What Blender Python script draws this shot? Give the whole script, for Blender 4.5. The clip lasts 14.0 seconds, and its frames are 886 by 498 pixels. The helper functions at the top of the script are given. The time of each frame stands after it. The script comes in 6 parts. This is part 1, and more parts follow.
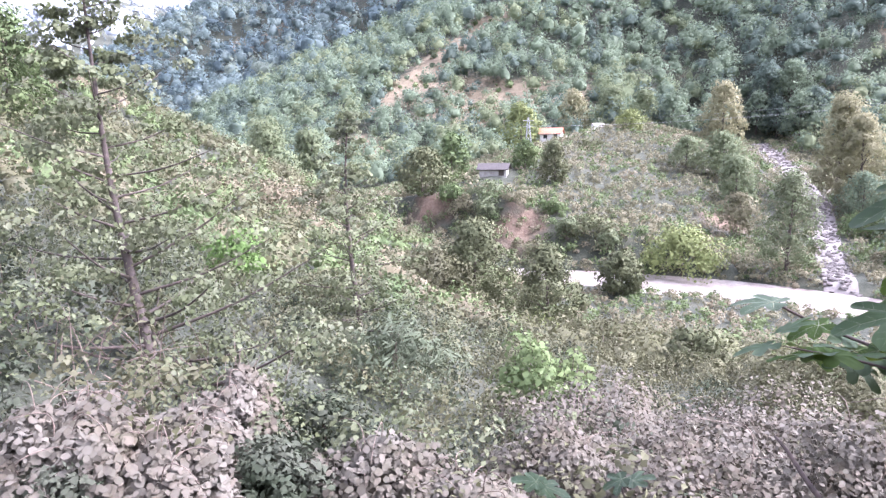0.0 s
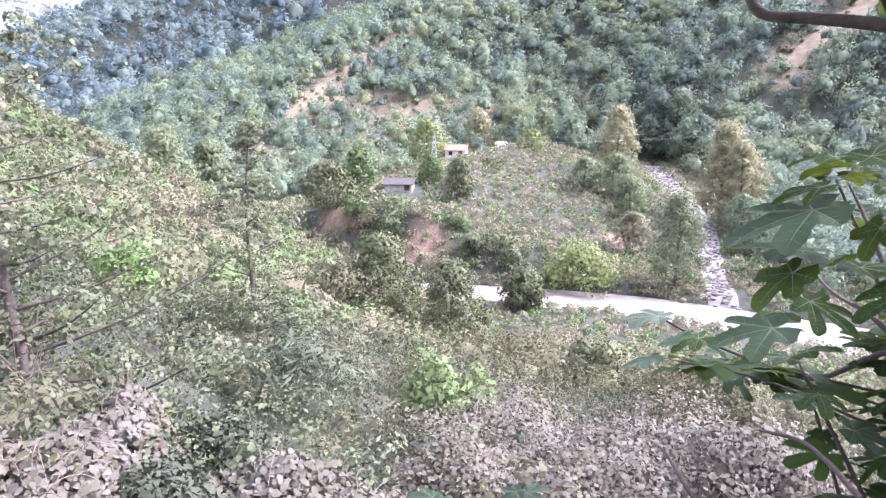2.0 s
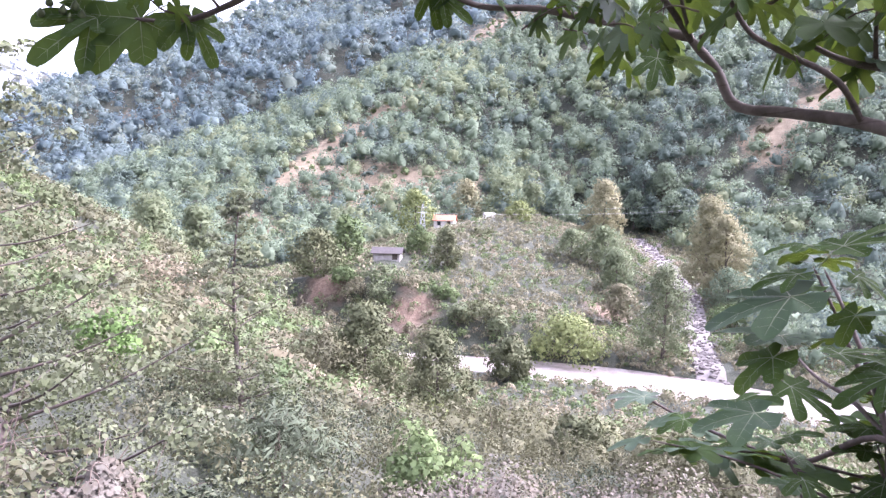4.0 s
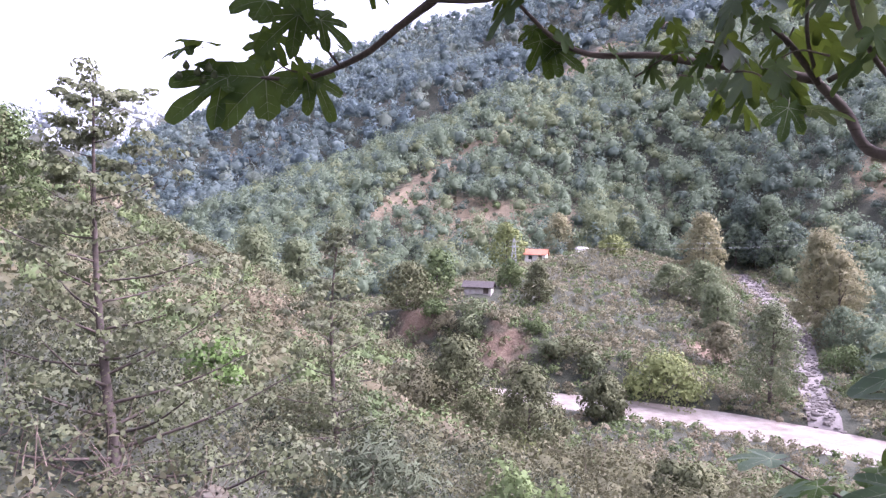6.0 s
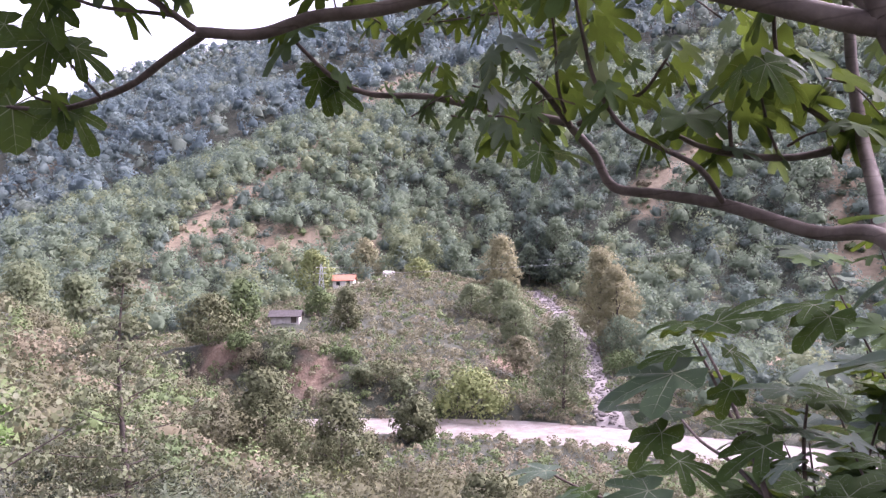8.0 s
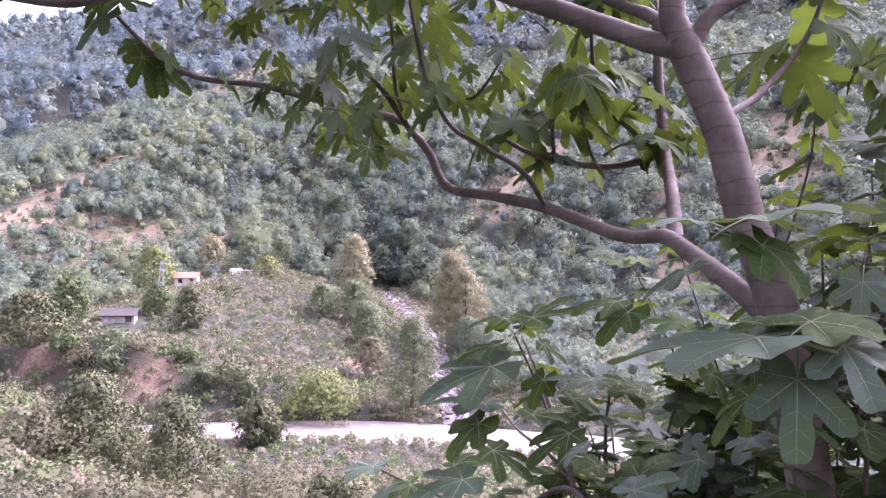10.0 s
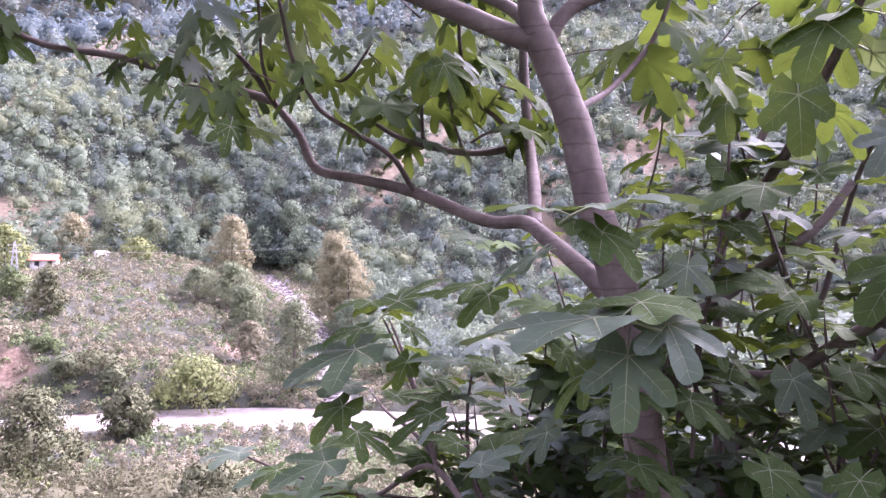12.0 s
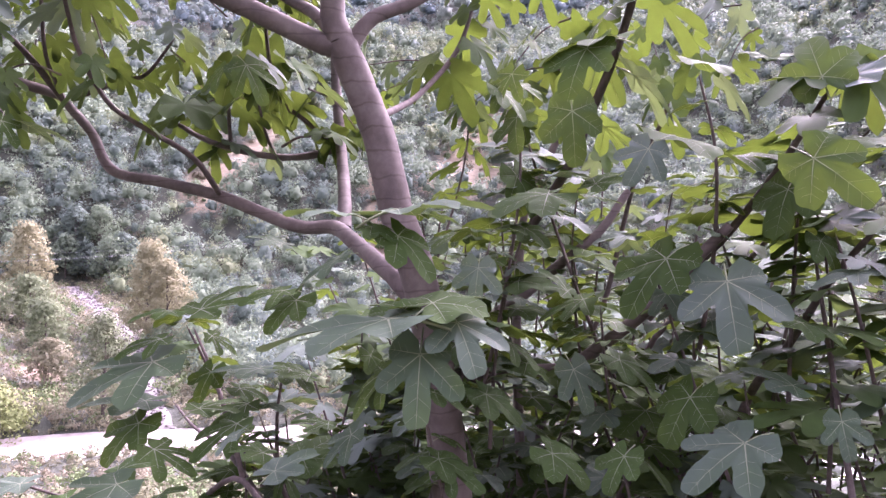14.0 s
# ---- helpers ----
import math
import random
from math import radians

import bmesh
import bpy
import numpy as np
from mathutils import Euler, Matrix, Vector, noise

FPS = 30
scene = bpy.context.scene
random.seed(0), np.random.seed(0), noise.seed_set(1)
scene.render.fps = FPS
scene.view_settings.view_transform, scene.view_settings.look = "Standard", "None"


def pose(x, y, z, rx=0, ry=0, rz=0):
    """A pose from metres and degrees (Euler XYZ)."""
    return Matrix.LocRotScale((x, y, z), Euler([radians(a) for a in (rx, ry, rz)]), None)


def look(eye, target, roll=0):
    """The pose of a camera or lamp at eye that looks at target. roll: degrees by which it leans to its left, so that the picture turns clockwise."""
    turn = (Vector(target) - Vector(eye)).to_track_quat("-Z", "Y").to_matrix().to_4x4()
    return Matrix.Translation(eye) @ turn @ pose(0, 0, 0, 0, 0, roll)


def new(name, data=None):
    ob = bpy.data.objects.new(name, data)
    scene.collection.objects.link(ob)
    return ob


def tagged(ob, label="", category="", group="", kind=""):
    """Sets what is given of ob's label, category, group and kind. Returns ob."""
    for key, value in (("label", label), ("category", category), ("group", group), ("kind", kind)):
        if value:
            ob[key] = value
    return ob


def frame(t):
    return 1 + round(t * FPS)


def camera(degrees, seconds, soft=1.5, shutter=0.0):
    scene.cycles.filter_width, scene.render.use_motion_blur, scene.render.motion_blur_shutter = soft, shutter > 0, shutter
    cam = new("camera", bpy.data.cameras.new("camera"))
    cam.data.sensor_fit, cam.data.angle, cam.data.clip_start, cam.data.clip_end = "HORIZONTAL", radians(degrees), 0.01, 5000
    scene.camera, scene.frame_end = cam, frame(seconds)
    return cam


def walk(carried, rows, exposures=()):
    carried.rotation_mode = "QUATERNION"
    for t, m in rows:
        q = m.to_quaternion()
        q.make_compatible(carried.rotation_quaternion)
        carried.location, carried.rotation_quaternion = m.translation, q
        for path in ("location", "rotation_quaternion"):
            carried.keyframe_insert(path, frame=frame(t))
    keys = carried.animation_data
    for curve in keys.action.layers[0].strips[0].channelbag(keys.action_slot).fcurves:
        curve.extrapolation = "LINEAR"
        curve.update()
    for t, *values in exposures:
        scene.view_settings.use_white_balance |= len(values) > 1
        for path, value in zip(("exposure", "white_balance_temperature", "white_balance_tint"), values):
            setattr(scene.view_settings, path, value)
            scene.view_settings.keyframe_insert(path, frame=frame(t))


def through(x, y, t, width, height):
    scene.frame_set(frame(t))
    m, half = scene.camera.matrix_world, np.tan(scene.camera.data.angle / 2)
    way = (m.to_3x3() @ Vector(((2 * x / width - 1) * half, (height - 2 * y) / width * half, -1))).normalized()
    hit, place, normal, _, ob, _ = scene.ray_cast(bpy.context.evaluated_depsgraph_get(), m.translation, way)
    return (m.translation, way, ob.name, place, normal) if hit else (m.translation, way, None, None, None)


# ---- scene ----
cam = camera(65.54, 14.0, 1.4)
PATH = [  # seconds, place, turn
    (0.0, 0.0000, -0.0000, 1.6000, 80.000, 1.300, -0.000),
    (0.5, -0.0005, 0.0059, 1.5975, 79.143, 0.610, -2.713),
    (1.0, 0.0047, 0.0101, 1.5960, 79.183, 0.299, -4.290),
    (1.5, 0.0134, 0.0009, 1.6000, 80.028, 0.268, -6.187),
    (2.0, 0.0240, 0.0062, 1.6004, 81.167, -0.421, -7.699),
    (2.5, 0.0077, -0.0315, 1.6199, 82.464, -1.201, -9.708),
    (3.0, 0.0113, -0.0324, 1.6287, 84.128, -0.765, -9.146),
    (3.2, 0.0144, -0.0303, 1.6275, 84.719, -1.113, -9.068),
    (5.3, -0.0069, -0.0401, 1.6752, 90.059, -1.818, -7.442),
    (5.5, -0.0186, -0.0311, 1.6809, 90.228, -1.253, -5.537),
    (6.0, -0.0639, -0.0250, 1.6939, 89.567, -1.497, -1.091),
    (6.5, -0.0834, -0.0286, 1.7175, 89.710, -0.016, 3.176),
    (7.0, -0.0923, -0.0472, 1.7255, 90.251, -0.670, 0.774),
    (7.5, -0.0259, -0.0519, 1.7360, 92.135, 1.449, -9.249),
    (8.0, 0.0204, -0.0486, 1.7349, 91.799, 0.715, -16.982),
    (8.5, 0.0345, -0.0585, 1.7326, 91.315, 0.595, -22.154),
    (8.7, 0.0400, -0.0622, 1.7317, 91.170, -0.119, -23.579),
    (10.8, 0.1114, -0.0958, 1.7115, 91.640, 0.491, -31.840),
    (11.0, 0.1096, -0.1035, 1.7176, 91.290, 0.310, -32.720),
    (11.5, 0.1155, -0.1180, 1.7124, 90.427, -0.927, -35.963),
    (12.0, 0.1296, -0.1222, 1.7190, 90.483, -0.605, -38.826),
    (12.5, 0.1389, -0.1337, 1.7212, 90.895, -0.342, -41.397),
    (13.0, 0.1445, -0.1499, 1.7163, 91.142, -0.635, -44.274),
    (13.5, 0.1553, -0.1662, 1.7153, 91.102, -0.879, -48.584),
    (14.0, 0.1639, -0.1854, 1.7145, 91.053, 0.126, -52.831),
]
EXPOSURES = [  # seconds, stops, kelvin, tint
    (0.0, 2.9, 5620, 31), (3.0, 3.0, 5620, 34), (5.5, 2.62, 5760, 40), (6.0, 2.38, 5740, 41), (6.5, 2.17, 5780, 41), (7.5, 2.1, 5850, 42),
    (8.0, 2.35, 5960, 43), (8.5, 2.4, 5900, 45), (11.0, 3.0, 5800, 54), (13.0, 3.08, 5790, 54), (14.0, 3.22, 5930, 54),
]
walk(cam, [(t, pose(x, y, z, rx, ry, rz)) for t, x, y, z, rx, ry, rz in PATH], EXPOSURES)

# world and sun: a bright overcast day
world = bpy.data.worlds.new("sky")
scene.world = world
world.use_nodes = True
_wn = world.node_tree.nodes
_sky = _wn.new("ShaderNodeTexSky")
_sky.sky_type = "NISHITA"
_sky.sun_disc = False
_sky.sun_elevation, _sky.sun_rotation = radians(44), radians(95)
_sky.dust_density, _sky.air_density = 4.0, 1.0
_hsv = _wn.new("ShaderNodeHueSaturation")
_hsv.inputs["Saturation"].default_value = 0.25
world.node_tree.links.new(_sky.outputs[0], _hsv.inputs["Color"])
world.node_tree.links.new(_hsv.outputs[0], _wn["Background"].inputs[0])
_wn["Background"].inputs[1].default_value = 0.15
sun = new("sun", bpy.data.lights.new("sun", "SUN"))
sun.data.energy, sun.data.angle, sun.data.color = 1.3, radians(40), (1.0, 0.96, 0.9)
sun.matrix_world = look((0, 0, 60), (-math.sin(radians(95)) * 55, -math.cos(radians(95)) * 55, 60 - 53))

# ---- materials ----
def shader(name, rough=0.8):
    m = bpy.data.materials.new(name)
    m.use_nodes = True
    b = m.node_tree.nodes["Principled BSDF"]
    b.inputs["Roughness"].default_value = rough
    return m, m.node_tree.nodes, m.node_tree.links, b


def noise_node(n, l, scale, detail=4.0, coord=None, rough=0.6):
    t = n.new("ShaderNodeTexNoise")
    t.inputs["Scale"].default_value, t.inputs["Detail"].default_value, t.inputs["Roughness"].default_value = scale, detail, rough
    if coord is not None:
        l.new(coord, t.inputs["Vector"])
    return t.outputs["Fac"]


def ramp(n, l, fac, stops):
    r = n.new("ShaderNodeValToRGB")
    e = r.color_ramp.elements
    while len(e) < len(stops):
        e.new(0.5)
    for k, (p, c) in zip(e, stops):
        k.position, k.color = p, (*c, 1)
    l.new(fac, r.inputs["Fac"])
    return r.outputs["Color"]


def mixed(n, l, fac, a, b, how="MIX"):
    m = n.new("ShaderNodeMix")
    m.data_type, m.blend_type = "RGBA", how
    for key, v in ((0, fac), (6, a), (7, b)):
        if isinstance(v, (int, float)):
            m.inputs[key].default_value = v
        elif isinstance(v, tuple):
            m.inputs[key].default_value = (*v, 1)
        else:
            l.new(v, m.inputs[key])
    return m.outputs[2]


def bump(n, l, b, height, strength, distance):
    k = n.new("ShaderNodeBump")
    k.inputs["Strength"].default_value, k.inputs["Distance"].default_value = strength, distance
    l.new(height, k.inputs["Height"])
    l.new(k.outputs[0], b.inputs["Normal"])


def position(n):
    return n.new("ShaderNodeNewGeometry").outputs["Position"]


def leaf_material(name, colours, patch=0.15, glow=0.3, rough=0.6, dust=0.0, dust_sheen_colour=(0.5, 0.47, 0.43), grain=28.0, dust_scale=1.1, shine=0.1, spread=0.2, warm=(1.2, 0.95, 0.9), through=None, even=0.35):
    """Foliage: each leaf its own shade, drifting from patch to patch, with light passing through and dust, or on some
    fig leaves a painted sheen, lying on it.
    """
    m, n, l, b = shader(name, rough)
    grey = [0.3 * r + 0.6 * g + 0.1 * bl for r, g, bl in colours]
    colours = [tuple(0.8 * v + 0.2 * y * k for v, k in zip(c, warm)) for c, y in zip(colours, grey)]
    middle = [sum(c[k] for c in colours) / len(colours) for k in range(3)]
    colours = [tuple(max(0.005, v + (w - v) * even) for v, w in zip(c, middle)) for c in colours]
    geo = n.new("ShaderNodeNewGeometry")
    rnd = geo.outputs["Random Per Island"]
    drift = noise_node(n, l, patch, 3.0, geo.outputs["Position"])
    mix = n.new("ShaderNodeMath")
    mix.operation = "MULTIPLY_ADD"
    l.new(rnd, mix.inputs[0])
    mix.inputs[1].default_value = spread
    half = n.new("ShaderNodeMath")
    half.operation = "MULTIPLY_ADD"
    l.new(drift, half.inputs[0])
    half.inputs[1].default_value, half.inputs[2].default_value = 1.6, -0.47
    l.new(half.outputs[0], mix.inputs[2])
    k = len(colours)
    col = ramp(n, l, mix.outputs[0], [(i / (k - 1), c) for i, c in enumerate(colours)])
    fine = noise_node(n, l, grain, 3.0, geo.outputs["Position"])
    col = mixed(n, l, 0.4, col, ramp(n, l, fine, [(0.33, (0.45, 0.45, 0.45)), (0.7, (1.05, 1.05, 1.05))]), "MULTIPLY")
    if dust:
        d = n.new("ShaderNodeMath")
        d.operation = "MULTIPLY"
        l.new(ramp(n, l, noise_node(n, l, dust_scale, 4.0, geo.outputs["Position"]), [(0.4, (0.2, 0.2, 0.2)), (0.62, (1, 1, 1))]), d.inputs[0])
        d.inputs[1].default_value = dust
        col = mixed(n, l, d.outputs[0], col, dust_sheen_colour)
    l.new(col, b.inputs["Base Color"])
    b.inputs["Specular IOR Level"].default_value = shine
    if glow:
        tr = n.new("ShaderNodeBsdfTranslucent")
        l.new(mixed(n, l, 0.5, mixed(n, l, 1.0, col, (2.2, 2.2, 1.0), "MULTIPLY"), through) if through else col, tr.inputs["Color"])
        ms = n.new("ShaderNodeMixShader")
        ms.inputs[0].default_value = glow
        l.new(b.outputs[0], ms.inputs[1])
        l.new(tr.outputs[0], ms.inputs[2])
        l.new(ms.outputs[0], n["Material Output"].inputs["Surface"])
    return m


def bark_material(name, light, dark, scale=14.0, rings=0.0):
    m, n, l, b = shader(name, 0.85)
    tc = n.new("ShaderNodeTexCoord").outputs["Object"]
    a = noise_node(n, l, scale, 6.0, tc)
    c = noise_node(n, l, scale * 0.2, 3.0, tc)
    col = mixed(n, l, ramp(n, l, c, [(0.35, (0, 0, 0)), (0.65, (1, 1, 1))]), ramp(n, l, a, [(0.3, dark), (0.7, light)]), ramp(n, l, a, [(0.25, tuple(v * 0.7 for v in dark)), (0.8, tuple(v * 0.8 for v in light))]))
    l.new(col, b.inputs["Base Color"])
    bump(n, l, b, a, 0.5, 0.004)
    return m


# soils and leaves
# bluish cast of hazy air, put into the forest leaf colours
HAZE_TINT = (1.12, 0.95, 1.12)
FOREST = leaf_material("forest_leaves", [(0.124, 0.185, 0.11), (0.159, 0.233, 0.133), (0.197, 0.278, 0.149), (0.245, 0.325, 0.167)], 0.09, 0.45, grain=1.1, spread=0.12, warm=HAZE_TINT, even=0.5)
# high woods: bluer, lifted base colours stand in for aerial haze
FOREST_FAR = leaf_material("hazed_high_forest_leaves", [(0.11, 0.172, 0.161), (0.138, 0.209, 0.19), (0.166, 0.241, 0.207), (0.201, 0.279, 0.216)], 0.09, 0.45, grain=0.7, spread=0.12, warm=HAZE_TINT, even=0.5)
FOREST_FAR_LIGHT = leaf_material("hazed_high_light_leaves", [(0.139, 0.193, 0.143), (0.177, 0.236, 0.171), (0.211, 0.272, 0.19)], 0.09, 0.45, grain=0.7, spread=0.12, warm=HAZE_TINT, even=0.5)
FOREST_FAR_DARK = leaf_material("hazed_high_dark_leaves", [(0.086, 0.144, 0.149), (0.11, 0.176, 0.178), (0.138, 0.208, 0.2)], 0.09, 0.45, grain=0.7, spread=0.12, warm=HAZE_TINT, even=0.5)
FOREST_LIGHT = leaf_material("light_forest_leaves", [(0.127, 0.183, 0.094), (0.173, 0.238, 0.11), (0.225, 0.284, 0.14), (0.276, 0.325, 0.175)], 0.09, 0.45, grain=1.1, spread=0.12, even=0.5)
SHRUB = leaf_material("shrub_leaves", [(0.1, 0.108, 0.05), (0.16, 0.168, 0.08), (0.225, 0.22, 0.115), (0.29, 0.275, 0.165)], 0.16, 0.35, dust=0.08, grain=6.0)
SHRUB_NEAR = leaf_material("slope_leaves", [(0.051, 0.059, 0.023), (0.093, 0.104, 0.037), (0.14, 0.148, 0.058), (0.195, 0.195, 0.088)], 0.25, 0.3, dust=0.1, grain=9.0, spread=0.16)
FOREST_DARK = leaf_material("dark_forest_leaves", [(0.095, 0.149, 0.11), (0.124, 0.186, 0.136), (0.158, 0.225, 0.152)], 0.09, 0.45, grain=1.1, spread=0.12, warm=HAZE_TINT, even=0.5)
SHRUB_GREEN = leaf_material("green_shrub_leaves", [(0.045, 0.09, 0.03), (0.09, 0.155, 0.05), (0.15, 0.22, 0.07), (0.235, 0.29, 0.11)], 0.2, 0.2, grain=6.0)
SHRUB_LIGHT = leaf_material("light_shrub_leaves", [(0.08, 0.12, 0.06), (0.15, 0.2, 0.09), (0.25, 0.29, 0.15)], 0.5, 0.25)
SHRUB_DRY = leaf_material("dry_shrub_leaves", [(0.13, 0.12, 0.06), (0.2, 0.18, 0.095), (0.265, 0.24, 0.14), (0.32, 0.29, 0.185)], 0.2, 0.35, dust=0.1, grain=6.0)
ALDER = leaf_material("alder_leaves", [(0.048, 0.071, 0.024), (0.084, 0.118, 0.039), (0.128, 0.165, 0.06), (0.19, 0.224, 0.098)], 0.5, 0.25, 0.5, dust=0.12)
LIME = leaf_material("lime_leaves", [(0.085, 0.18, 0.035), (0.13, 0.26, 0.05), (0.19, 0.32, 0.07)], 0.4, 0.35)
DUSTY = leaf_material("dusty_leaves", [(0.047, 0.046, 0.024), (0.083, 0.075, 0.044), (0.119, 0.1, 0.065), (0.145, 0.115, 0.079)], 0.8, 0.12, 0.85, dust=0.72, dust_sheen_colour=(0.152, 0.144, 0.122), dust_scale=1.6, spread=0.8, warm=(1.04, 1.0, 0.94), even=0.0)
DUSTY_GREEN = leaf_material("dusted_green_leaves", [(0.023, 0.043, 0.019), (0.043, 0.069, 0.031), (0.069, 0.096, 0.054)], 0.7, 0.2, 0.7, dust=0.35, dust_sheen_colour=(0.15, 0.145, 0.12))
WILLOW = leaf_material("willow_leaves", [(0.05, 0.08, 0.04), (0.09, 0.13, 0.065), (0.15, 0.19, 0.105)], 0.5, 0.2, 0.7, dust=0.12, dust_sheen_colour=(0.25, 0.24, 0.21))
YELLOW = leaf_material("yellow_green_leaves", [(0.14, 0.195, 0.05), (0.22, 0.285, 0.08), (0.31, 0.36, 0.13)], 0.3, 0.25)
BROWN_LEAF = leaf_material("browning_leaves", [(0.212, 0.229, 0.106), (0.315, 0.317, 0.158), (0.391, 0.387, 0.22)], 0.14, 0.4, spread=0.15, even=0.5)
# far hills: haze painted as a pale blue-grey leaf colour
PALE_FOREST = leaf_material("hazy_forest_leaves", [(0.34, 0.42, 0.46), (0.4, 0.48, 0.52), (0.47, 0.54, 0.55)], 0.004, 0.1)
BARK = bark_material("grey_brown_bark", (0.13, 0.1, 0.084), (0.045, 0.035, 0.032))
TWIGS = bark_material("dry_twigs", (0.26, 0.2, 0.16), (0.11, 0.085, 0.07))


def ground_material():
    m, n, l, b = shader("hillside_soil", 0.95)
    p = position(n)
    bare = n.new("ShaderNodeAttribute")
    bare.attribute_name = "dry_grass"
    big = bare.outputs["Fac"]
    mid = noise_node(n, l, 0.35, 6.0, p)
    # grass colour kept dark, so the gaps between tree crowns read as shade
    grass = ramp(n, l, mid, [(0.25, (0.02, 0.026, 0.016)), (0.5, (0.04, 0.046, 0.029)), (0.8, (0.085, 0.084, 0.054))])
    dry = ramp(n, l, mid, [(0.25, (0.1, 0.085, 0.052)), (0.5, (0.185, 0.148, 0.095)), (0.8, (0.26, 0.215, 0.145))])
    col = mixed(n, l, ramp(n, l, mixed(n, l, 0.35, big, mid), [(0.38, (0, 0, 0)), (0.56, (1, 1, 1))]), grass, dry)
    # open slips of red earth in the river bank and on the knoll
    for centre, radius in (((11.5, 109.0, -14.6), 5.0), ((-2.2, 121.8, -12.1), 5.0), ((49.5, 119.5, -15.5), 4.5)):
        d = n.new("ShaderNodeVectorMath")
        d.operation = "DISTANCE"
        l.new(p, d.inputs[0])
        d.inputs[1].default_value = centre
        wob = n.new("ShaderNodeMath")
        wob.operation = "MULTIPLY_ADD"
        l.new(mid, wob.inputs[0])
        wob.inputs[1].default_value = 12.0
        l.new(d.outputs["Value"], wob.inputs[2])
        mask = n.new("ShaderNodeMapRange")
        mask.inputs["From Min"].default_value, mask.inputs["From Max"].default_value = radius + 7.0, radius + 3.2
        l.new(wob.outputs[0], mask.inputs["Value"])
        earth = ramp(n, l, noise_node(n, l, 1.6, 6.0, p), [(0.3, (0.085, 0.055, 0.036)), (0.5, (0.145, 0.1, 0.068)), (0.7, (0.2, 0.15, 0.108))])
        col = mixed(n, l, mask.outputs[0], col, earth)
    # the pale track between the house and the shed
    d = n.new("ShaderNodeVectorMath")
    d.operation = "DISTANCE"
    l.new(p, d.inputs[0])
    d.inputs[1].default_value = (36.5, 186.5, 0.6)
    mask = n.new("ShaderNodeMapRange")
    mask.inputs["From Min"].default_value, mask.inputs["From Max"].default_value = 6.0, 4.5
    l.new(d.outputs["Value"], mask.inputs["Value"])
    col = mixed(n, l, mask.outputs[0], col, ramp(n, l, mid, [(0.3, (0.2, 0.18, 0.15)), (0.7, (0.36, 0.33, 0.29))]))
    l.new(col, b.inputs["Base Color"])
    bump(n, l, b, noise_node(n, l, 2.5, 6.0, p), 0.7, 0.25)
    return m


def river_material():
    m, n, l, b = shader("silty_water", 0.45)
    p = position(n)
    a = noise_node(n, l, 0.5, 6.0, p, 0.7)
    col = ramp(n, l, a, [(0.32, (0.13, 0.105, 0.085)), (0.5, (0.24, 0.21, 0.185)), (0.7, (0.36, 0.34, 0.315))])
    l.new(col, b.inputs["Base Color"])
    bump(n, l, b, noise_node(n, l, 1.4, 6.0, p), 0.5, 0.15)
    return m


def stone_material(name, stops, scale=1.2):
    m, n, l, b = shader(name, 0.9)
    p = position(n)
    geo = n.new("ShaderNodeNewGeometry")
    a = noise_node(n, l, scale, 7.0, p, 0.7)
    col = ramp(n, l, a, stops)
    col = mixed(n, l, 0.5, col, ramp(n, l, geo.outputs["Random Per Island"], [(0, (0.55, 0.52, 0.5)), (1, (1, 1, 1))]), "MULTIPLY")
    l.new(col, b.inputs["Base Color"])
    bump(n, l, b, a, 0.6, 0.1)
    return m


GROUND = ground_material()
RIVER = river_material()
GRAVEL = stone_material("river_gravel", [(0.3, (0.11, 0.098, 0.09)), (0.7, (0.25, 0.23, 0.215))])
STONE = stone_material("pale_stone", [(0.3, (0.075, 0.065, 0.058)), (0.7, (0.17, 0.155, 0.142))], 3.0)

# ---- shapes ----
rng = np.random.default_rng(7)


def np_mesh(name, verts, faces, materials, index=None, smooth=False, normals=None):
    """A mesh from arrays: verts (n, 3), faces (m, k) with k corners each."""
    me = bpy.data.meshes.new(name)
    verts, faces = np.asarray(verts, np.float32), np.asarray(faces, np.int32)
    m, k = faces.shape
    me.vertices.add(len(verts))
    me.vertices.foreach_set("co", verts.ravel())
    me.loops.add(m * k)
    me.loops.foreach_set("vertex_index", faces.ravel())
    me.polygons.add(m)
    me.polygons.foreach_set("loop_start", np.arange(0, m * k, k, dtype=np.int32))
    if index is not None:
        me.polygons.foreach_set("material_index", np.asarray(index, np.int32))
    me.polygons.foreach_set("use_smooth", np.full(m, smooth))
    for mat in materials if isinstance(materials, (list, tuple)) else [materials]:
        me.materials.append(mat)
    me.update(calc_edges=True)
    if normals is not None:
        me.polygons.foreach_set("use_smooth", np.ones(len(me.polygons), bool))
        me.normals_split_custom_set_from_vertices(normals)
    return me


def part(name, mesh, parent, label=""):
    ob = new(name, mesh)
    ob.parent = parent
    ob.matrix_parent_inverse = parent.matrix_world.inverted() if parent.type != "EMPTY" else Matrix.Translation(-parent.location)
    return tagged(ob, label) if label else ob


def thing(name, at, label, category, group="", kind=""):
    ob = new(name)
    ob.empty_display_size = 0.2
    ob.location = at
    return tagged(ob, label, category, group, kind)


def away(az, el, r):
    """A place as bearing, elevation and distance from the path's start."""
    a, e = radians(az), radians(el)
    return (r * math.sin(a), r * math.cos(a), r * math.tan(e))


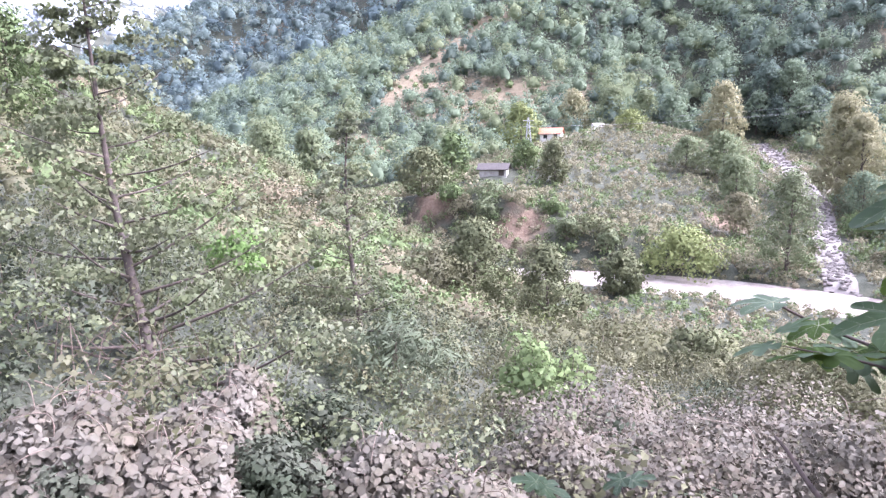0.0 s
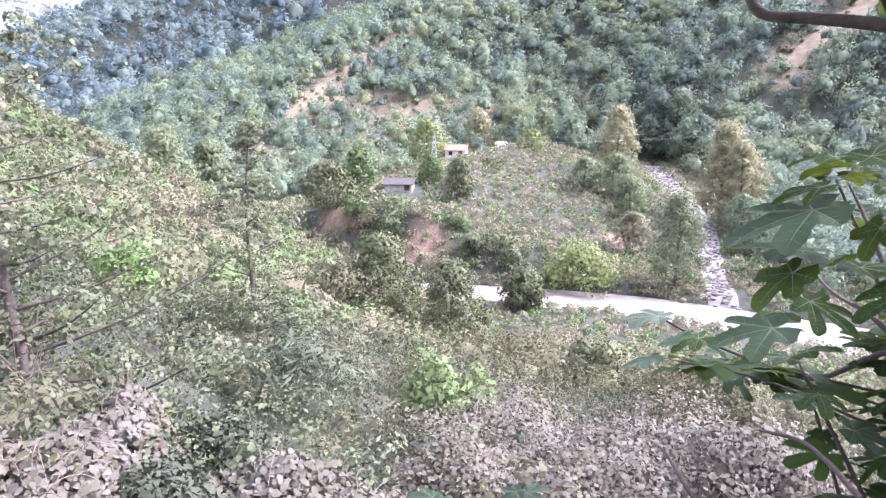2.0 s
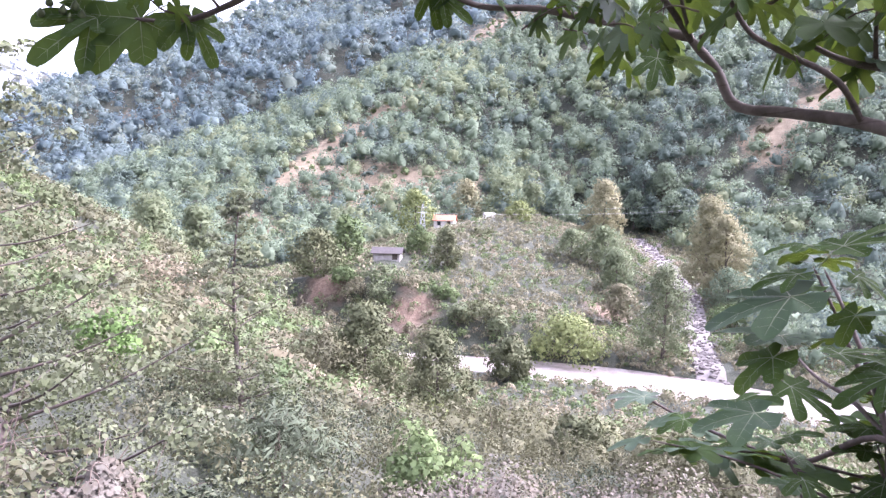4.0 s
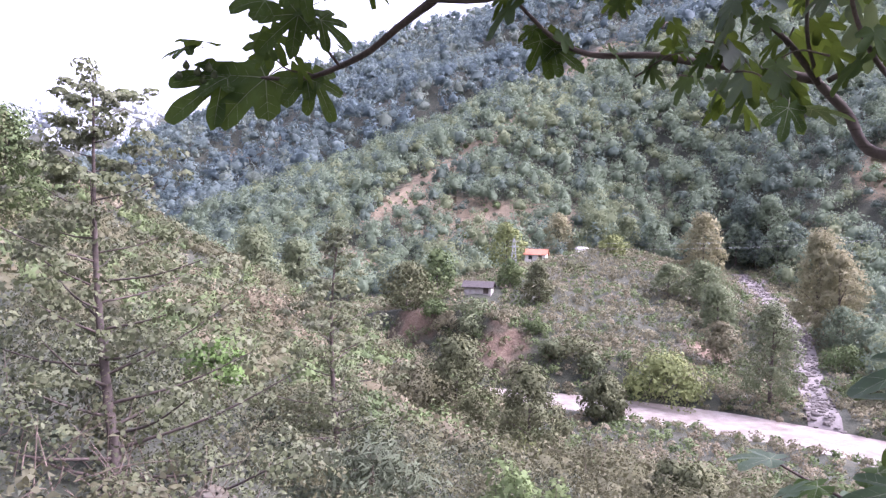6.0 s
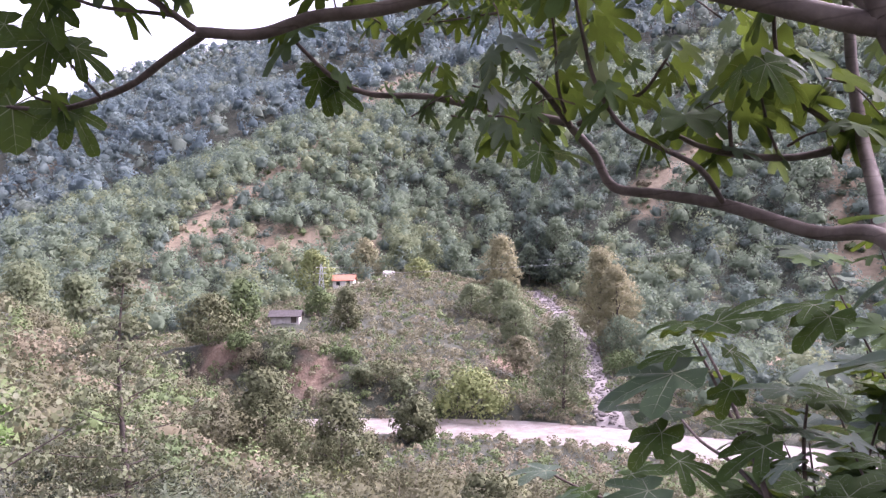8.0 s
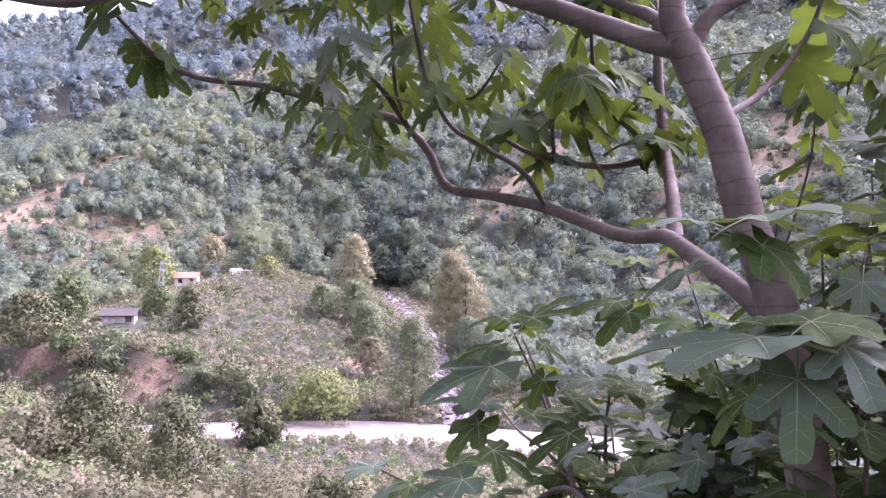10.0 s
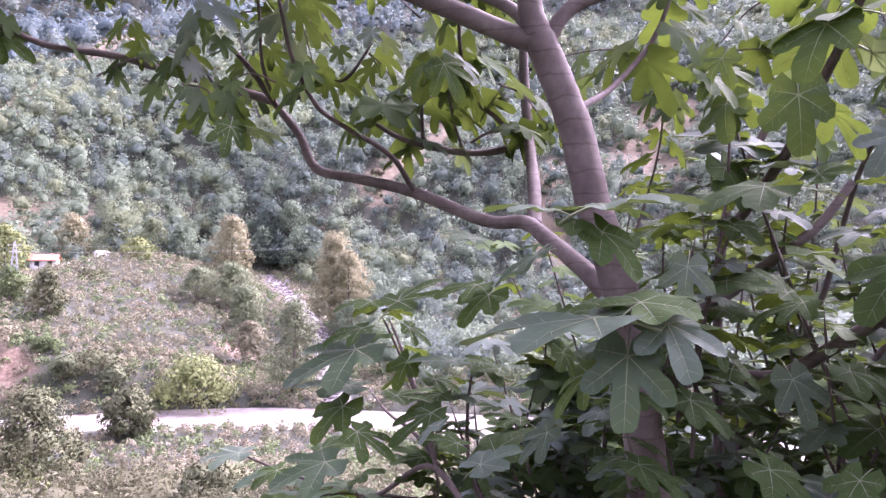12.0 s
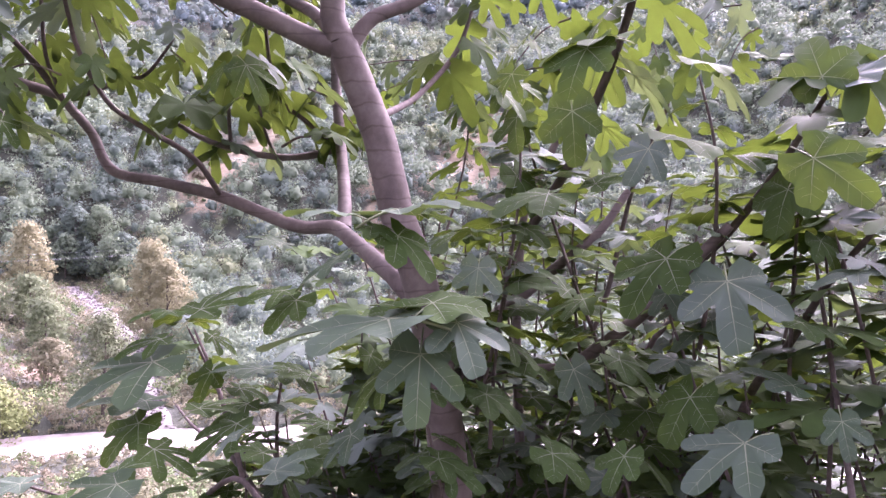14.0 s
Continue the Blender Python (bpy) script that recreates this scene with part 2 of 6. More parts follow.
def along(x, y, line):
    """Distance from (x, y) to a polyline, and the polyline's third value there."""
    best = np.full(np.shape(x), 1e9)
    val = np.zeros(np.shape(x))
    for (ax, ay, az), (bx, by, bz) in zip(line[:-1], line[1:]):
        dx, dy = bx - ax, by - ay
        u = np.clip(((x - ax) * dx + (y - ay) * dy) / (dx * dx + dy * dy), 0, 1)
        d = np.hypot(x - ax - u * dx, y - ay - u * dy)
        near = d < best
        best = np.where(near, d, best)
        val = np.where(near, az + u * (bz - az), val)
    return best, val


def tent(x, y, line, slope):
    """A ridge along a line, falling away evenly on both sides, and the distance from it."""
    top, best = np.full(np.shape(x), -1e9), np.full(np.shape(x), 1e9)
    for a, b in zip(line[:-1], line[1:]):
        d, crest = along(x, y, [a, b])
        top, best = np.maximum(top, crest - slope * d), np.minimum(best, d)
    return top, best


def lumps(x, y, size, seed):
    """Smooth value noise, about -1 to 1."""
    r = np.random.default_rng(seed)
    table = r.uniform(-1, 1, (64, 64))
    u, v = x / size, y / size
    i, j = np.floor(u).astype(int), np.floor(v).astype(int)
    a, b = u - i, v - j
    a, b = a * a * (3 - 2 * a), b * b * (3 - 2 * b)
    t = lambda p, q: table[(i + p) % 64, (j + q) % 64]
    return (t(0, 0) * (1 - a) + t(1, 0) * a) * (1 - b) + (t(0, 1) * (1 - a) + t(1, 1) * a) * b


def softmax(a, b, k):
    h = np.clip(0.5 + 0.5 * (a - b) / k, 0, 1)
    return b * (1 - h) + a * h + k * h * (1 - h)


RIVER_LINE = [(-95, 245, 0), (-50, 165, 0), (-14, 112, 0), (4, 97.5, 0), (21, 92.5, 0), (34, 87, 0), (47, 75, 0), (61, 60, 0), (75, 35, 0), (85, 0, 0), (95, -70, 0)]
STREAM_LINE = [(47, 79, -20.6), (53, 92, -19.6), (72, 131, -16.6), (84, 170, -11.5), (90, 195, -8.2), (95, 208, -7.0)]
KNOLL = [(-9, 122, -15), (9.5, 130, -8.4), (28, 164, -4.2), (44, 186, -0.6), (60, 202, -1)]
SPUR = [away(-9.5, 0.3, 300), away(-1, 4.2, 350), away(6.9, 9.0, 430), away(9.6, 11.3, 480), away(16, 16.5, 600), away(25, 22, 800)]
RANGE = [away(-27, 1.5, 720), away(-21.9, 5.7, 800), away(-14.5, 11.4, 900), away(-2.4, 17.1, 1000), away(4.7, 18.9, 1050), away(20, 24, 1100), away(40, 26, 1080), away(60, 26, 1080), away(85, 26, 1050), away(115, 26, 1000)]
RIGHT_SPUR = [away(33, -7, 150), away(40, 1, 240), away(47, 9, 380), away(55, 18, 600)]
FAR_SPUR = [away(66, -5, 170), away(72, 8, 330), away(80, 20, 650)]
DISTANT = [away(-80, 7, 3200), away(-45, 8.2, 3400), away(-29, 7.9, 3500), away(-23, 8.8, 3600), away(-10, 9.5, 3800)]


def stream_half(bed):
    """Half the width of the stony bed, which narrows downhill."""
    return np.interp(bed, [-20.6, -16.6, -11.5, -7.0], [1.8, 2.1, 4.8, 6.4])


def height(x, y):
    x, y = np.asarray(x, float), np.asarray(y, float)
    d = np.hypot(np.maximum(y, 0), 0.9 * np.maximum(x - 0.5, 0))
    near = np.interp(d, [0, 0.9, 2, 5, 9, 14, 20, 30, 48, 64, 80, 92, 300], [-1.6, -1.75, -2.6, -4.7, -6.3, -7.4, -8.8, -11.2, -16.4, -20.2, -20.9, -21.4, -40])
    yy = np.clip(y, 0, 70)
    k, x0 = 0.33 + 0.0025 * yy, 0.19 * yy
    left = x0 - x
    near = near + k * np.where(left > 30, left, np.log1p(np.exp(np.clip(left, -40, 30) / 2.0)) * 2.0) * np.clip((d + np.maximum(-x, 0)) / 9, 0, 1)
    near = near + 0.45 * np.maximum(-y - 1.2, 0)
    near = near - 0.45 * np.maximum(near - 14, 0)
    z = near + 0.35 * lumps(x, y, 6.0, 1) * np.clip(d / 10, 0, 1)
    z = np.where(y > 75, np.minimum(z, z - 0.12 * (y - 75)), z)
    r = np.hypot(x, y)
    floor = -20.4 + 0.5 * lumps(x, y, 14, 2) + 0.02 * np.maximum(y - 120, 0) + 0.1 * np.clip(y - 105, 0, 130) * np.clip((x - 45) / 15, 0, 1)
    z = softmax(z, floor, 1.5)
    for line, slope, k, wob in ((KNOLL, 0.27, 2.5, 0.8), (SPUR, 0.5, 8, 7), (RANGE, 0.61, 14, 20), (RIGHT_SPUR, 0.5, 7, 6), (FAR_SPUR, 0.5, 7, 6), (DISTANT, 0.22, 40, 60)):
        top, dist = tent(x, y, line, slope)
        size = wob * 7
        w = wob * (lumps(x, y, size, int(wob * 10)) + 0.5 * lumps(x, y, size / 2.3, int(wob * 10) + 1))
        z = softmax(z, top + w * np.clip(dist / (size * 1.2), 0.12, 1), k)
    dist, _ = along(x, y, RIVER_LINE)
    z = np.where(dist < 15, np.minimum(z, -22.2 + 1.8 * np.clip((dist - 5.5) / 3.2, 0, 1) + np.maximum(dist - 8.7, 0) * 0.9), z)
    dist, bed = along(x, y, STREAM_LINE)
    z = np.where(dist < 14, np.minimum(z, bed + 0.75 * np.maximum(dist - stream_half(bed), 0)), z)
    return z + 1.6


def ground_z(x, y):
    return float(height(x, y))


GLADES = [  # open grassy strips on the mountain: from, to, half-width
    (-17, 304, -1, 333, 13), (10, 279, 42, 269, 17), (6, 343, 65, 420, 11), (88, 464, 150, 548, 17), (144, 219, 178, 227, 10),
    (-188, 644, -143, 621, 8), (-40, 269, -18, 249, 9), (170, 158, 197, 177, 4.5), (103, 115, 130, 123, 4), (117, 540, 130, 467, 9),
    (179, 245, 189, 237, 5), (216, 157, 262, 169, 14), (169, 154, 158, 135, 5), (230, 159, 225, 137, 6),
]


def bareness(x, y):
    """Where dry grass shows between the trees: in the strips above, and thinly elsewhere."""
    g = 0.5 * lumps(x, y, 38, 31) + 0.45 * lumps(x, y, 15, 32)
    edge = 0.45 * lumps(x, y, 9, 33) + 0.3 * lumps(x, y, 4, 34)
    open_strip = np.zeros(np.shape(x))
    for x0, y0, x1, y1, half in GLADES:
        d, _ = along(x, y, [(x0, y0, 0), (x1, y1, 0)])
        open_strip = np.maximum(open_strip, np.clip(1.5 - d / half + edge, 0, 1))
    near = 0.25 * np.clip((125 - np.hypot(x, y)) / 30, 0, 1)
    return np.clip(0.2 + 0.28 * g + 0.6 * open_strip - near, 0, 1)


# ---- ground: one sheet out to the horizon ----
az = np.radians(np.concatenate([np.arange(-60, 112, 0.9), np.arange(112, 300, 4.0)]))
rad = np.concatenate([[0.01], np.geomspace(0.4, 60, 60)[:-1], np.arange(60, 215, 1.5), np.geomspace(216, 1300, 90)[:-1], np.geomspace(1300, 4800, 30)])
A, Rr = np.meshgrid(az, rad, indexing="ij")
gx, gy = Rr * np.sin(A), Rr * np.cos(A)
gz = height(gx, gy)
na, nr = gx.shape
ids = np.arange(na * nr).reshape(na, nr)
nxt = np.roll(ids, -1, axis=0)
quads = np.stack([ids[:, :-1], ids[:, 1:], nxt[:, 1:], nxt[:, :-1]], -1).reshape(-1, 4)[:, ::-1]
verts = np.stack([gx, gy, gz], -1).reshape(-1, 3)
ground = new("ground", np_mesh("ground", verts, quads, GROUND, smooth=True))
dry = ground.data.attributes.new("dry_grass", "FLOAT", "POINT")
dry.data.foreach_set("value", bareness(verts[:, 0], verts[:, 1]).astype(np.float32))
tagged(ground, "steep green valley sides of soil and dry grass", "ground", kind="structure")


def ribbon(name, line, half, z_of, mat, steps, label, seed):
    """A level band along a line, with wandering edges."""
    pts = np.array(line, float)
    s = np.concatenate([[0], np.cumsum(np.hypot(*np.diff(pts[:, :2], axis=0).T))])
    u = np.linspace(0, s[-1], steps)
    c = np.stack([np.interp(u, s, pts[:, 0]), np.interp(u, s, pts[:, 1])], 1)
    for _ in range(6):
        c[1:-1] = 0.25 * c[:-2] + 0.5 * c[1:-1] + 0.25 * c[2:]
    t = np.gradient(c, axis=0)
    t /= np.linalg.norm(t, axis=1)[:, None]
    side = np.stack([t[:, 1], -t[:, 0]], 1)
    cols = np.linspace(-1, 1, 9)
    wob = np.interp(u, np.linspace(0, s[-1], len(half)), half) * (1 + 0.12 * lumps(u, u * 0, 9.0, seed))
    P = c[:, None] + side[:, None] * (cols[None, :, None] * wob[:, None, None])
    Z = z_of(P[..., 0], P[..., 1])
    V = np.concatenate([P, Z[..., None]], -1).reshape(-1, 3)
    i = np.arange(steps * 9).reshape(steps, 9)
    F = np.stack([i[:-1, :-1], i[:-1, 1:], i[1:, 1:], i[1:, :-1]], -1).reshape(-1, 4)
    ob = new(name, np_mesh(name, V, F, mat, smooth=True))
    return tagged(ob, label, name.replace("_", " "), kind="structure")


ribbon("river", RIVER_LINE, [7.2, 7.2], lambda x, y: np.full(x.shape, -19.75), RIVER, 160, "pale silty river running over shallows in its bed", 5)
ribbon("stream_bed", STREAM_LINE, [1.8, 1.9, 2.2, 4.8, 6.4], lambda x, y: height(x, y) + 0.12, GRAVEL, 140, "dry pale stony bed of a side stream", 6)


# ---- foliage ----
def unit(v):
    return v / np.maximum(np.linalg.norm(v, axis=-1, keepdims=True), 1e-9)


def leaves(centre, normal, length, width, droop=0.0, fold=0.25):
    """Leaf blades, four corners each, round their centres."""
    n = len(centre)
    normal = unit(normal)
    t = rng.normal(size=(n, 3))
    t[:, 2] -= droop
    t = unit(t - normal * (t * normal).sum(1, keepdims=True))
    s = np.cross(normal, t)
    le, wi = np.broadcast_to(length, n)[:, None], np.broadcast_to(width, n)[:, None]
    lift = normal * wi * fold
    V = np.stack([centre - t * le * 0.5, centre - s * wi * 0.5 + lift - t * le * 0.08, centre + t * le * 0.5, centre + s * wi * 0.5 + lift - t * le * 0.08], 1)
    return V.reshape(-1, 3)


def round_leaves(centre, normal, length):
    """Broad six-cornered leaves with a pointed tip, cupped along the midrib."""
    n = len(centre)
    normal = unit(normal)
    t = rng.normal(size=(n, 3)) - np.array([0, 0, 0.5])
    t = unit(t - normal * (t * normal).sum(1, keepdims=True))
    s = np.cross(normal, t)
    le = np.broadcast_to(length, n)[:, None]
    cup = normal * le * rng.uniform(-0.02, 0.16, (n, 1))
    bend = normal * le * rng.uniform(0.0, 0.2, (n, 1))
    w = le * rng.uniform(0.34, 0.46, (n, 1))
    V = np.stack([centre - t * le * 0.5, centre - t * le * 0.26 - s * w * 0.85 + cup, centre + t * le * 0.14 - s * w * 0.9 + cup, centre + t * le * 0.55 - bend, centre + t * le * 0.14 + s * w * 0.9 + cup, centre - t * le * 0.26 + s * w * 0.85 + cup], 1)
    return V.reshape(-1, 3)


def quad_faces(n):
    return np.arange(n * 4, dtype=np.int32).reshape(n, 4)


def sprays(centre, normal, size, soft, lean=(0.85, 0.33)):
    """Small uneven three-cornered sprays of leaves, and their shading normals, which lean to the crown's own roundness."""
    n = len(centre)
    normal = unit(normal)
    soft = unit(soft + np.array([0, 0, 0.45]))
    normal = normal * np.where((normal * soft).sum(1, keepdims=True) < 0, -1, 1)
    t = rng.normal(size=(n, 3))
    t = unit(t - normal * (t * normal).sum(1, keepdims=True))
    s = np.cross(normal, t)
    out = []
    for k in range(3):
        a = k * 2.094 + rng.uniform(-0.55, 0.55, n)
        r = size * rng.uniform(0.45, 0.95, n)
        out.append(centre + (np.cos(a) * r)[:, None] * t + (np.sin(a) * r)[:, None] * s)
    return np.stack(out, 1).reshape(-1, 3), np.repeat(unit(soft * lean[0] + normal * lean[1]), 3, axis=0)


def crowns(centres, radii, count, leaf, flat=0.75, lobes=8, lobe_depth=0.45, up=0.35, loose=0.7, fill=1.75, lean=(0.85, 0.33)):
    """Leaf clumps of many crowns at once: lumpy, uneven, thicker towards the outside."""
    m = len(centres)
    radii = np.asarray(radii, float).reshape(m, 1) if np.ndim(radii) < 2 else np.asarray(radii, float)
    u = unit(rng.normal(size=(m, count, 3)) + np.array([0, 0, up]))
    L = unit(rng.normal(size=(m, lobes, 3)) + np.array([0, 0, 0.2]))
    near = np.einsum("mck,mlk->mcl", u, L).max(-1)
    r = (1 - lobe_depth) + lobe_depth * np.clip((near - 0.55) / 0.4, 0, 1)
    r = r * rng.uniform(0.25, 1.0, (m, count)) ** 0.35
    r = np.maximum(r, 0.55)
    inner = np.arange(count) % 3 == 0  # broad sprays inside, which close the crown
    r = np.where(inner, r * 0.78, r)
    size = radii[:, None, :] * np.ones(3)
    size = size * np.array([1, 1, flat]) if size.shape[-1] == 3 and radii.shape[1] == 1 else size
    P = centres[:, None] + u * r[..., None] * size
    N = u + np.array([0, 0, 0.15]) + rng.normal(size=u.shape) * loose
    s = np.broadcast_to(leaf, m)[:, None] * rng.uniform(0.6, 1.4, (m, count)) * np.where(inner, fill, 1.0)
    return sprays(P.reshape(-1, 3), N.reshape(-1, 3), s.ravel(), u.reshape(-1, 3), lean)


def dome(fine):
    """A coarse ball without its underside: corners and faces."""
    bm = bmesh.new()
    bmesh.ops.create_icosphere(bm, subdivisions=fine, radius=1)
    bmesh.ops.delete(bm, geom=[v for v in bm.verts if v.co.z < -0.6], context="VERTS")
    bm.verts.index_update()
    U = np.array([tuple(v.co) for v in bm.verts])
    F = np.array([[v.index for v in f.verts] for f in bm.faces])
    bm.free()
    return U, F


DOMES = [dome(1), dome(2)]


def hearts(centres, radii, rough=0.3, size=0.9, fine=1):
    """The closed, lumpy leaf mass inside each crown: corners, shading normals and faces."""
    U, F = DOMES[fine]
    m, k = len(centres), len(U)
    swell = size * (1 - rough * rng.uniform(0, 1, (m, k, 1)))
    P = centres[:, None] + U[None] * swell * np.asarray(radii, float).reshape(m, 1, -1)
    N = unit(U[None] + np.array([0, 0, 0.3]) + rng.normal(size=(m, k, 3)) * 0.42)
    F = F[None] + (np.arange(m) * k)[:, None, None]
    return P.reshape(-1, 3), N.reshape(-1, 3), F.reshape(-1, 3)


def stuff(name, V, mats, label, category, index, heart=None):
    """Many crowns in one mesh: three-cornered sprays over a leafy mass, with a material number for each crown."""
    V, N = V
    n = len(V) // 3
    F, I = np.arange(n * 3).reshape(n, 3), np.repeat(index, n // len(index))
    if heart:
        F, I = np.concatenate([F, heart[2] + len(V)]), np.concatenate([I, np.repeat(index, len(heart[2]) // len(index))])
        V, N = np.concatenate([V, heart[0]]), np.concatenate([N, heart[1]])
    ob = new(name, np_mesh(name, V, F, mats, I, normals=N))
    return tagged(ob, label, category, kind="stuff")


def scatter(cell, x0, x1, y0, y1, keep):
    """Places on a shaken grid, thinned by keep(x, y)."""
    X, Y = np.meshgrid(np.arange(x0, x1, cell), np.arange(y0, y1, cell))
    X = (X + rng.uniform(-0.5, 0.5, X.shape) * cell).ravel()
    Y = (Y + rng.uniform(-0.5, 0.5, Y.shape) * cell).ravel()
    ok = keep(X, Y)
    return X[ok], Y[ok]


def faces_valley(x, y, lift):
    """Slopes that the valley looks at: nothing nearer rises above them."""
    r = np.hypot(x, y)
    z = height(x, y) + lift
    top = np.full(len(x), -9.0)
    for f in np.linspace(0.06, 0.97, 34):
        top = np.maximum(top, (height(x * f, y * f) - 1.6) / (r * f))
    return (z - 1.6) / r > top - 0.008


def bearing(x, y):
    return np.degrees(np.arctan2(x, y))


def open_ground(x, y):
    """Glades of dry grass among the woods."""
    return bareness(x, y) + np.random.default_rng(9).uniform(-0.12, 0.12, np.shape(x)) > 0.66


def clear_of_water(x, y, a=7.2, b=2.0):
    return (along(x, y, RIVER_LINE)[0] > a) & (along(x, y, STREAM_LINE)[0] > b)


def wood(cell, r0, r1, size, count, leaf, mats, name, label, a0=-42, a1=90, bare=0.0):
    def keep(x, y):
        r, b = np.hypot(x, y), bearing(x, y)
        k, _ = along(x, y, KNOLL)
        return (r > r0) & (r < r1) & (b > a0) & (b < a1) & ((k > 34) | (y > 212)) & clear_of_water(x, y, 13, 8) & ~(open_ground(x, y) & (rng.uniform(0, 1, np.shape(x)) > bare))
    x, y = scatter(cell, -r1, r1, -90, r1, keep)
    ok = faces_valley(x, y, 9)
    x, y = x[ok], y[ok]
    m = len(x)
    R = size * (0.5 + 0.85 * rng.uniform(0, 1, m) ** 1.3)
    c = np.stack([x, y, height(x, y) + R * 0.95], 1)
    radii = np.stack([R, R, R * rng.uniform(0.75, 1.25, m)], 1)
    radii[:, 2] *= np.where(rng.uniform(0, 1, m) > 0.9, 1.45, 1.0)
    V = crowns(c, radii, count, leaf * R / size, loose=0.6, lobe_depth=0.45, up=0.6, fill=1.0, lean=(0.7, 0.5))
    tone = lumps(x, y, 60, 41) * 0.6 + rng.uniform(-1, 1, m)
    light = np.where(tone > 0.75, 1, np.where(tone < -0.35, 2, 0))
    stuff(name, V, mats, label, "woodland", light, hearts(c, radii, 0.5, 0.6 if r0 > 250 else 0.5, 0 if r0 > 250 else 1))
    return m


wood(4.9, 205, 300, 4.9, 180, 0.55, [FOREST, FOREST_LIGHT, FOREST_DARK], "near_woods", "dense green woods on the mountain foot, tinted bluish for haze")
wood(5.1, 300, 480, 5.2, 80, 0.88, [FOREST, FOREST_LIGHT, FOREST_DARK], "middle_woods", "dense green woods on the mountain side, tinted bluish for haze")
wood(10.4, 480, 1130, 8.7, 50, 1.75, [FOREST_FAR, FOREST_FAR_LIGHT, FOREST_FAR_DARK], "high_woods", "dense dark green woods high on the mountain, tinted bluish for haze")
wood(55, 1500, 4000, 34, 12, 9, [PALE_FOREST, PALE_FOREST, PALE_FOREST], "distant_woods", "woods on the far hills, paled for haze", -60, 0)


wood(4.6, 96, 205, 3.6, 180, 0.45, [FOREST, FOREST_LIGHT, FOREST_DARK], "stream_woods", "light green young woods on the slope above the stream", 32.5, 88, 0.3)


def thicket(cell, keep, size, count, leaf, mats, name, label, share, seed, flat=0.75):
    x, y = scatter(cell, -70, 205, -45, 260, keep)
    ok = faces_valley(x, y, size * 1.6)
    x, y = x[ok], y[ok]
    m = len(x)
    R = size * rng.uniform(0.6, 1.35, m)
    c = np.stack([x, y, height(x, y) + R * 0.45], 1)
    pick = lumps(x, y, 7, seed) * 0.5 + 0.5 + rng.uniform(-0.35, 0.35, m)
    index = np.searchsorted(np.array(share), np.clip(pick, 0, 0.999))
    if leaf > 0.1:
        V = crowns(c, R, count, leaf, flat, loose=0.6, fill=1.0, lean=(0.6, 0.6))
        stuff(name, V, mats, label, "shrubs", index, hearts(c, np.stack([R, R, R * flat], 1), 0.5, 0.5, 0) if leaf < 0.22 else None)
        return m
    # close by, each shrub is some twenty tufts of folded leaves
    tufts = 20
    u = unit(rng.normal(size=(m, tufts, 3)) + np.array([0, 0, 0.5]))
    tc = (c[:, None] + u * R[:, None, None] * rng.uniform(0.45, 0.95, (m, tufts, 1)) * np.array([1, 1, flat])).reshape(-1, 3)
    tr = np.repeat(R, tufts) * rng.uniform(0.2, 0.42, m * tufts)
    k = count // tufts
    d = unit(rng.normal(size=(m * tufts, k, 3)) + np.array([0, 0, 0.4]))
    P = (tc[:, None] + d * (tr[:, None] * rng.uniform(0.3, 1.0, (m * tufts, k)))[..., None] * np.array([1, 1, 0.7])).reshape(-1, 3)
    N = unit(d.reshape(-1, 3) + np.array([0, 0, 0.5]) + rng.normal(size=P.shape) * 0.4)
    s = leaf * rng.uniform(0.6, 1.4, len(P)) * np.repeat(rng.uniform(0.7, 1.25, m), tufts * k)
    V = leaves(P, N, s, s * rng.uniform(0.45, 0.7, len(P)), 0.3)
    soft = np.repeat(unit(d.reshape(-1, 3) * 0.5 + np.repeat(u.reshape(-1, 3), k, axis=0) * 0.4 + N * 0.5), 4, axis=0)
    ob = new(name, np_mesh(name, V, quad_faces(len(P)), mats, np.repeat(index, tufts * k), normals=soft))
    tagged(ob, label, "shrubs", kind="stuff")
    return m


def earth_slip(x, y):
    return (np.hypot((x - 11.5) / 1.9, y - 109) < 2.0 + 1.2 * lumps(x, y, 1.7, 3)) | (np.hypot((x + 2.2) / 1.2, (y - 121.8) / 1.8) < 1.8 + 1.2 * lumps(x, y, 1.7, 4)) | (np.hypot(x - 49.5, y - 119.5) < 2.6 + 1.3 * lumps(x, y, 1.7, 5))


def on_knoll(x, y):
    k, _ = along(x, y, KNOLL)
    b = bearing(x, y)
    return (np.hypot(x, y) > 92) & (y > -40) & (y < 215) & (b > -30) & (b < 88) & ((b < 35) | (np.random.default_rng(3).uniform(0, 1, np.shape(x)) < 0.35)) & clear_of_water(x, y) & ~earth_slip(x, y) & ((k < 60) | (np.hypot(x, y) < 205)) & (np.hypot(x - 9.7, y - 127.5) > 3.6) & (np.hypot(x - 31, y - 184) > 6.5) & (np.hypot(x - 42, y - 188) > 4) & (np.hypot(x - 36.5, y - 184.5) > 4.5)


def mid_slope(x, y):
    b, r = bearing(x, y), np.hypot(x, y)
    return ((r < 66) | (b < 9)) & (r > 26) & (r < 95) & (b > -52) & (b < 80) & clear_of_water(x, y, 12.0, 6)


def river_bank(x, y):
    b, r = bearing(x, y), np.hypot(x, y)
    return (r >= 64) & (r < 122) & (b >= -10) & (b < 80) & (along(x, y, RIVER_LINE)[0] > 6.7) & (along(x, y, STREAM_LINE)[0] > 4)


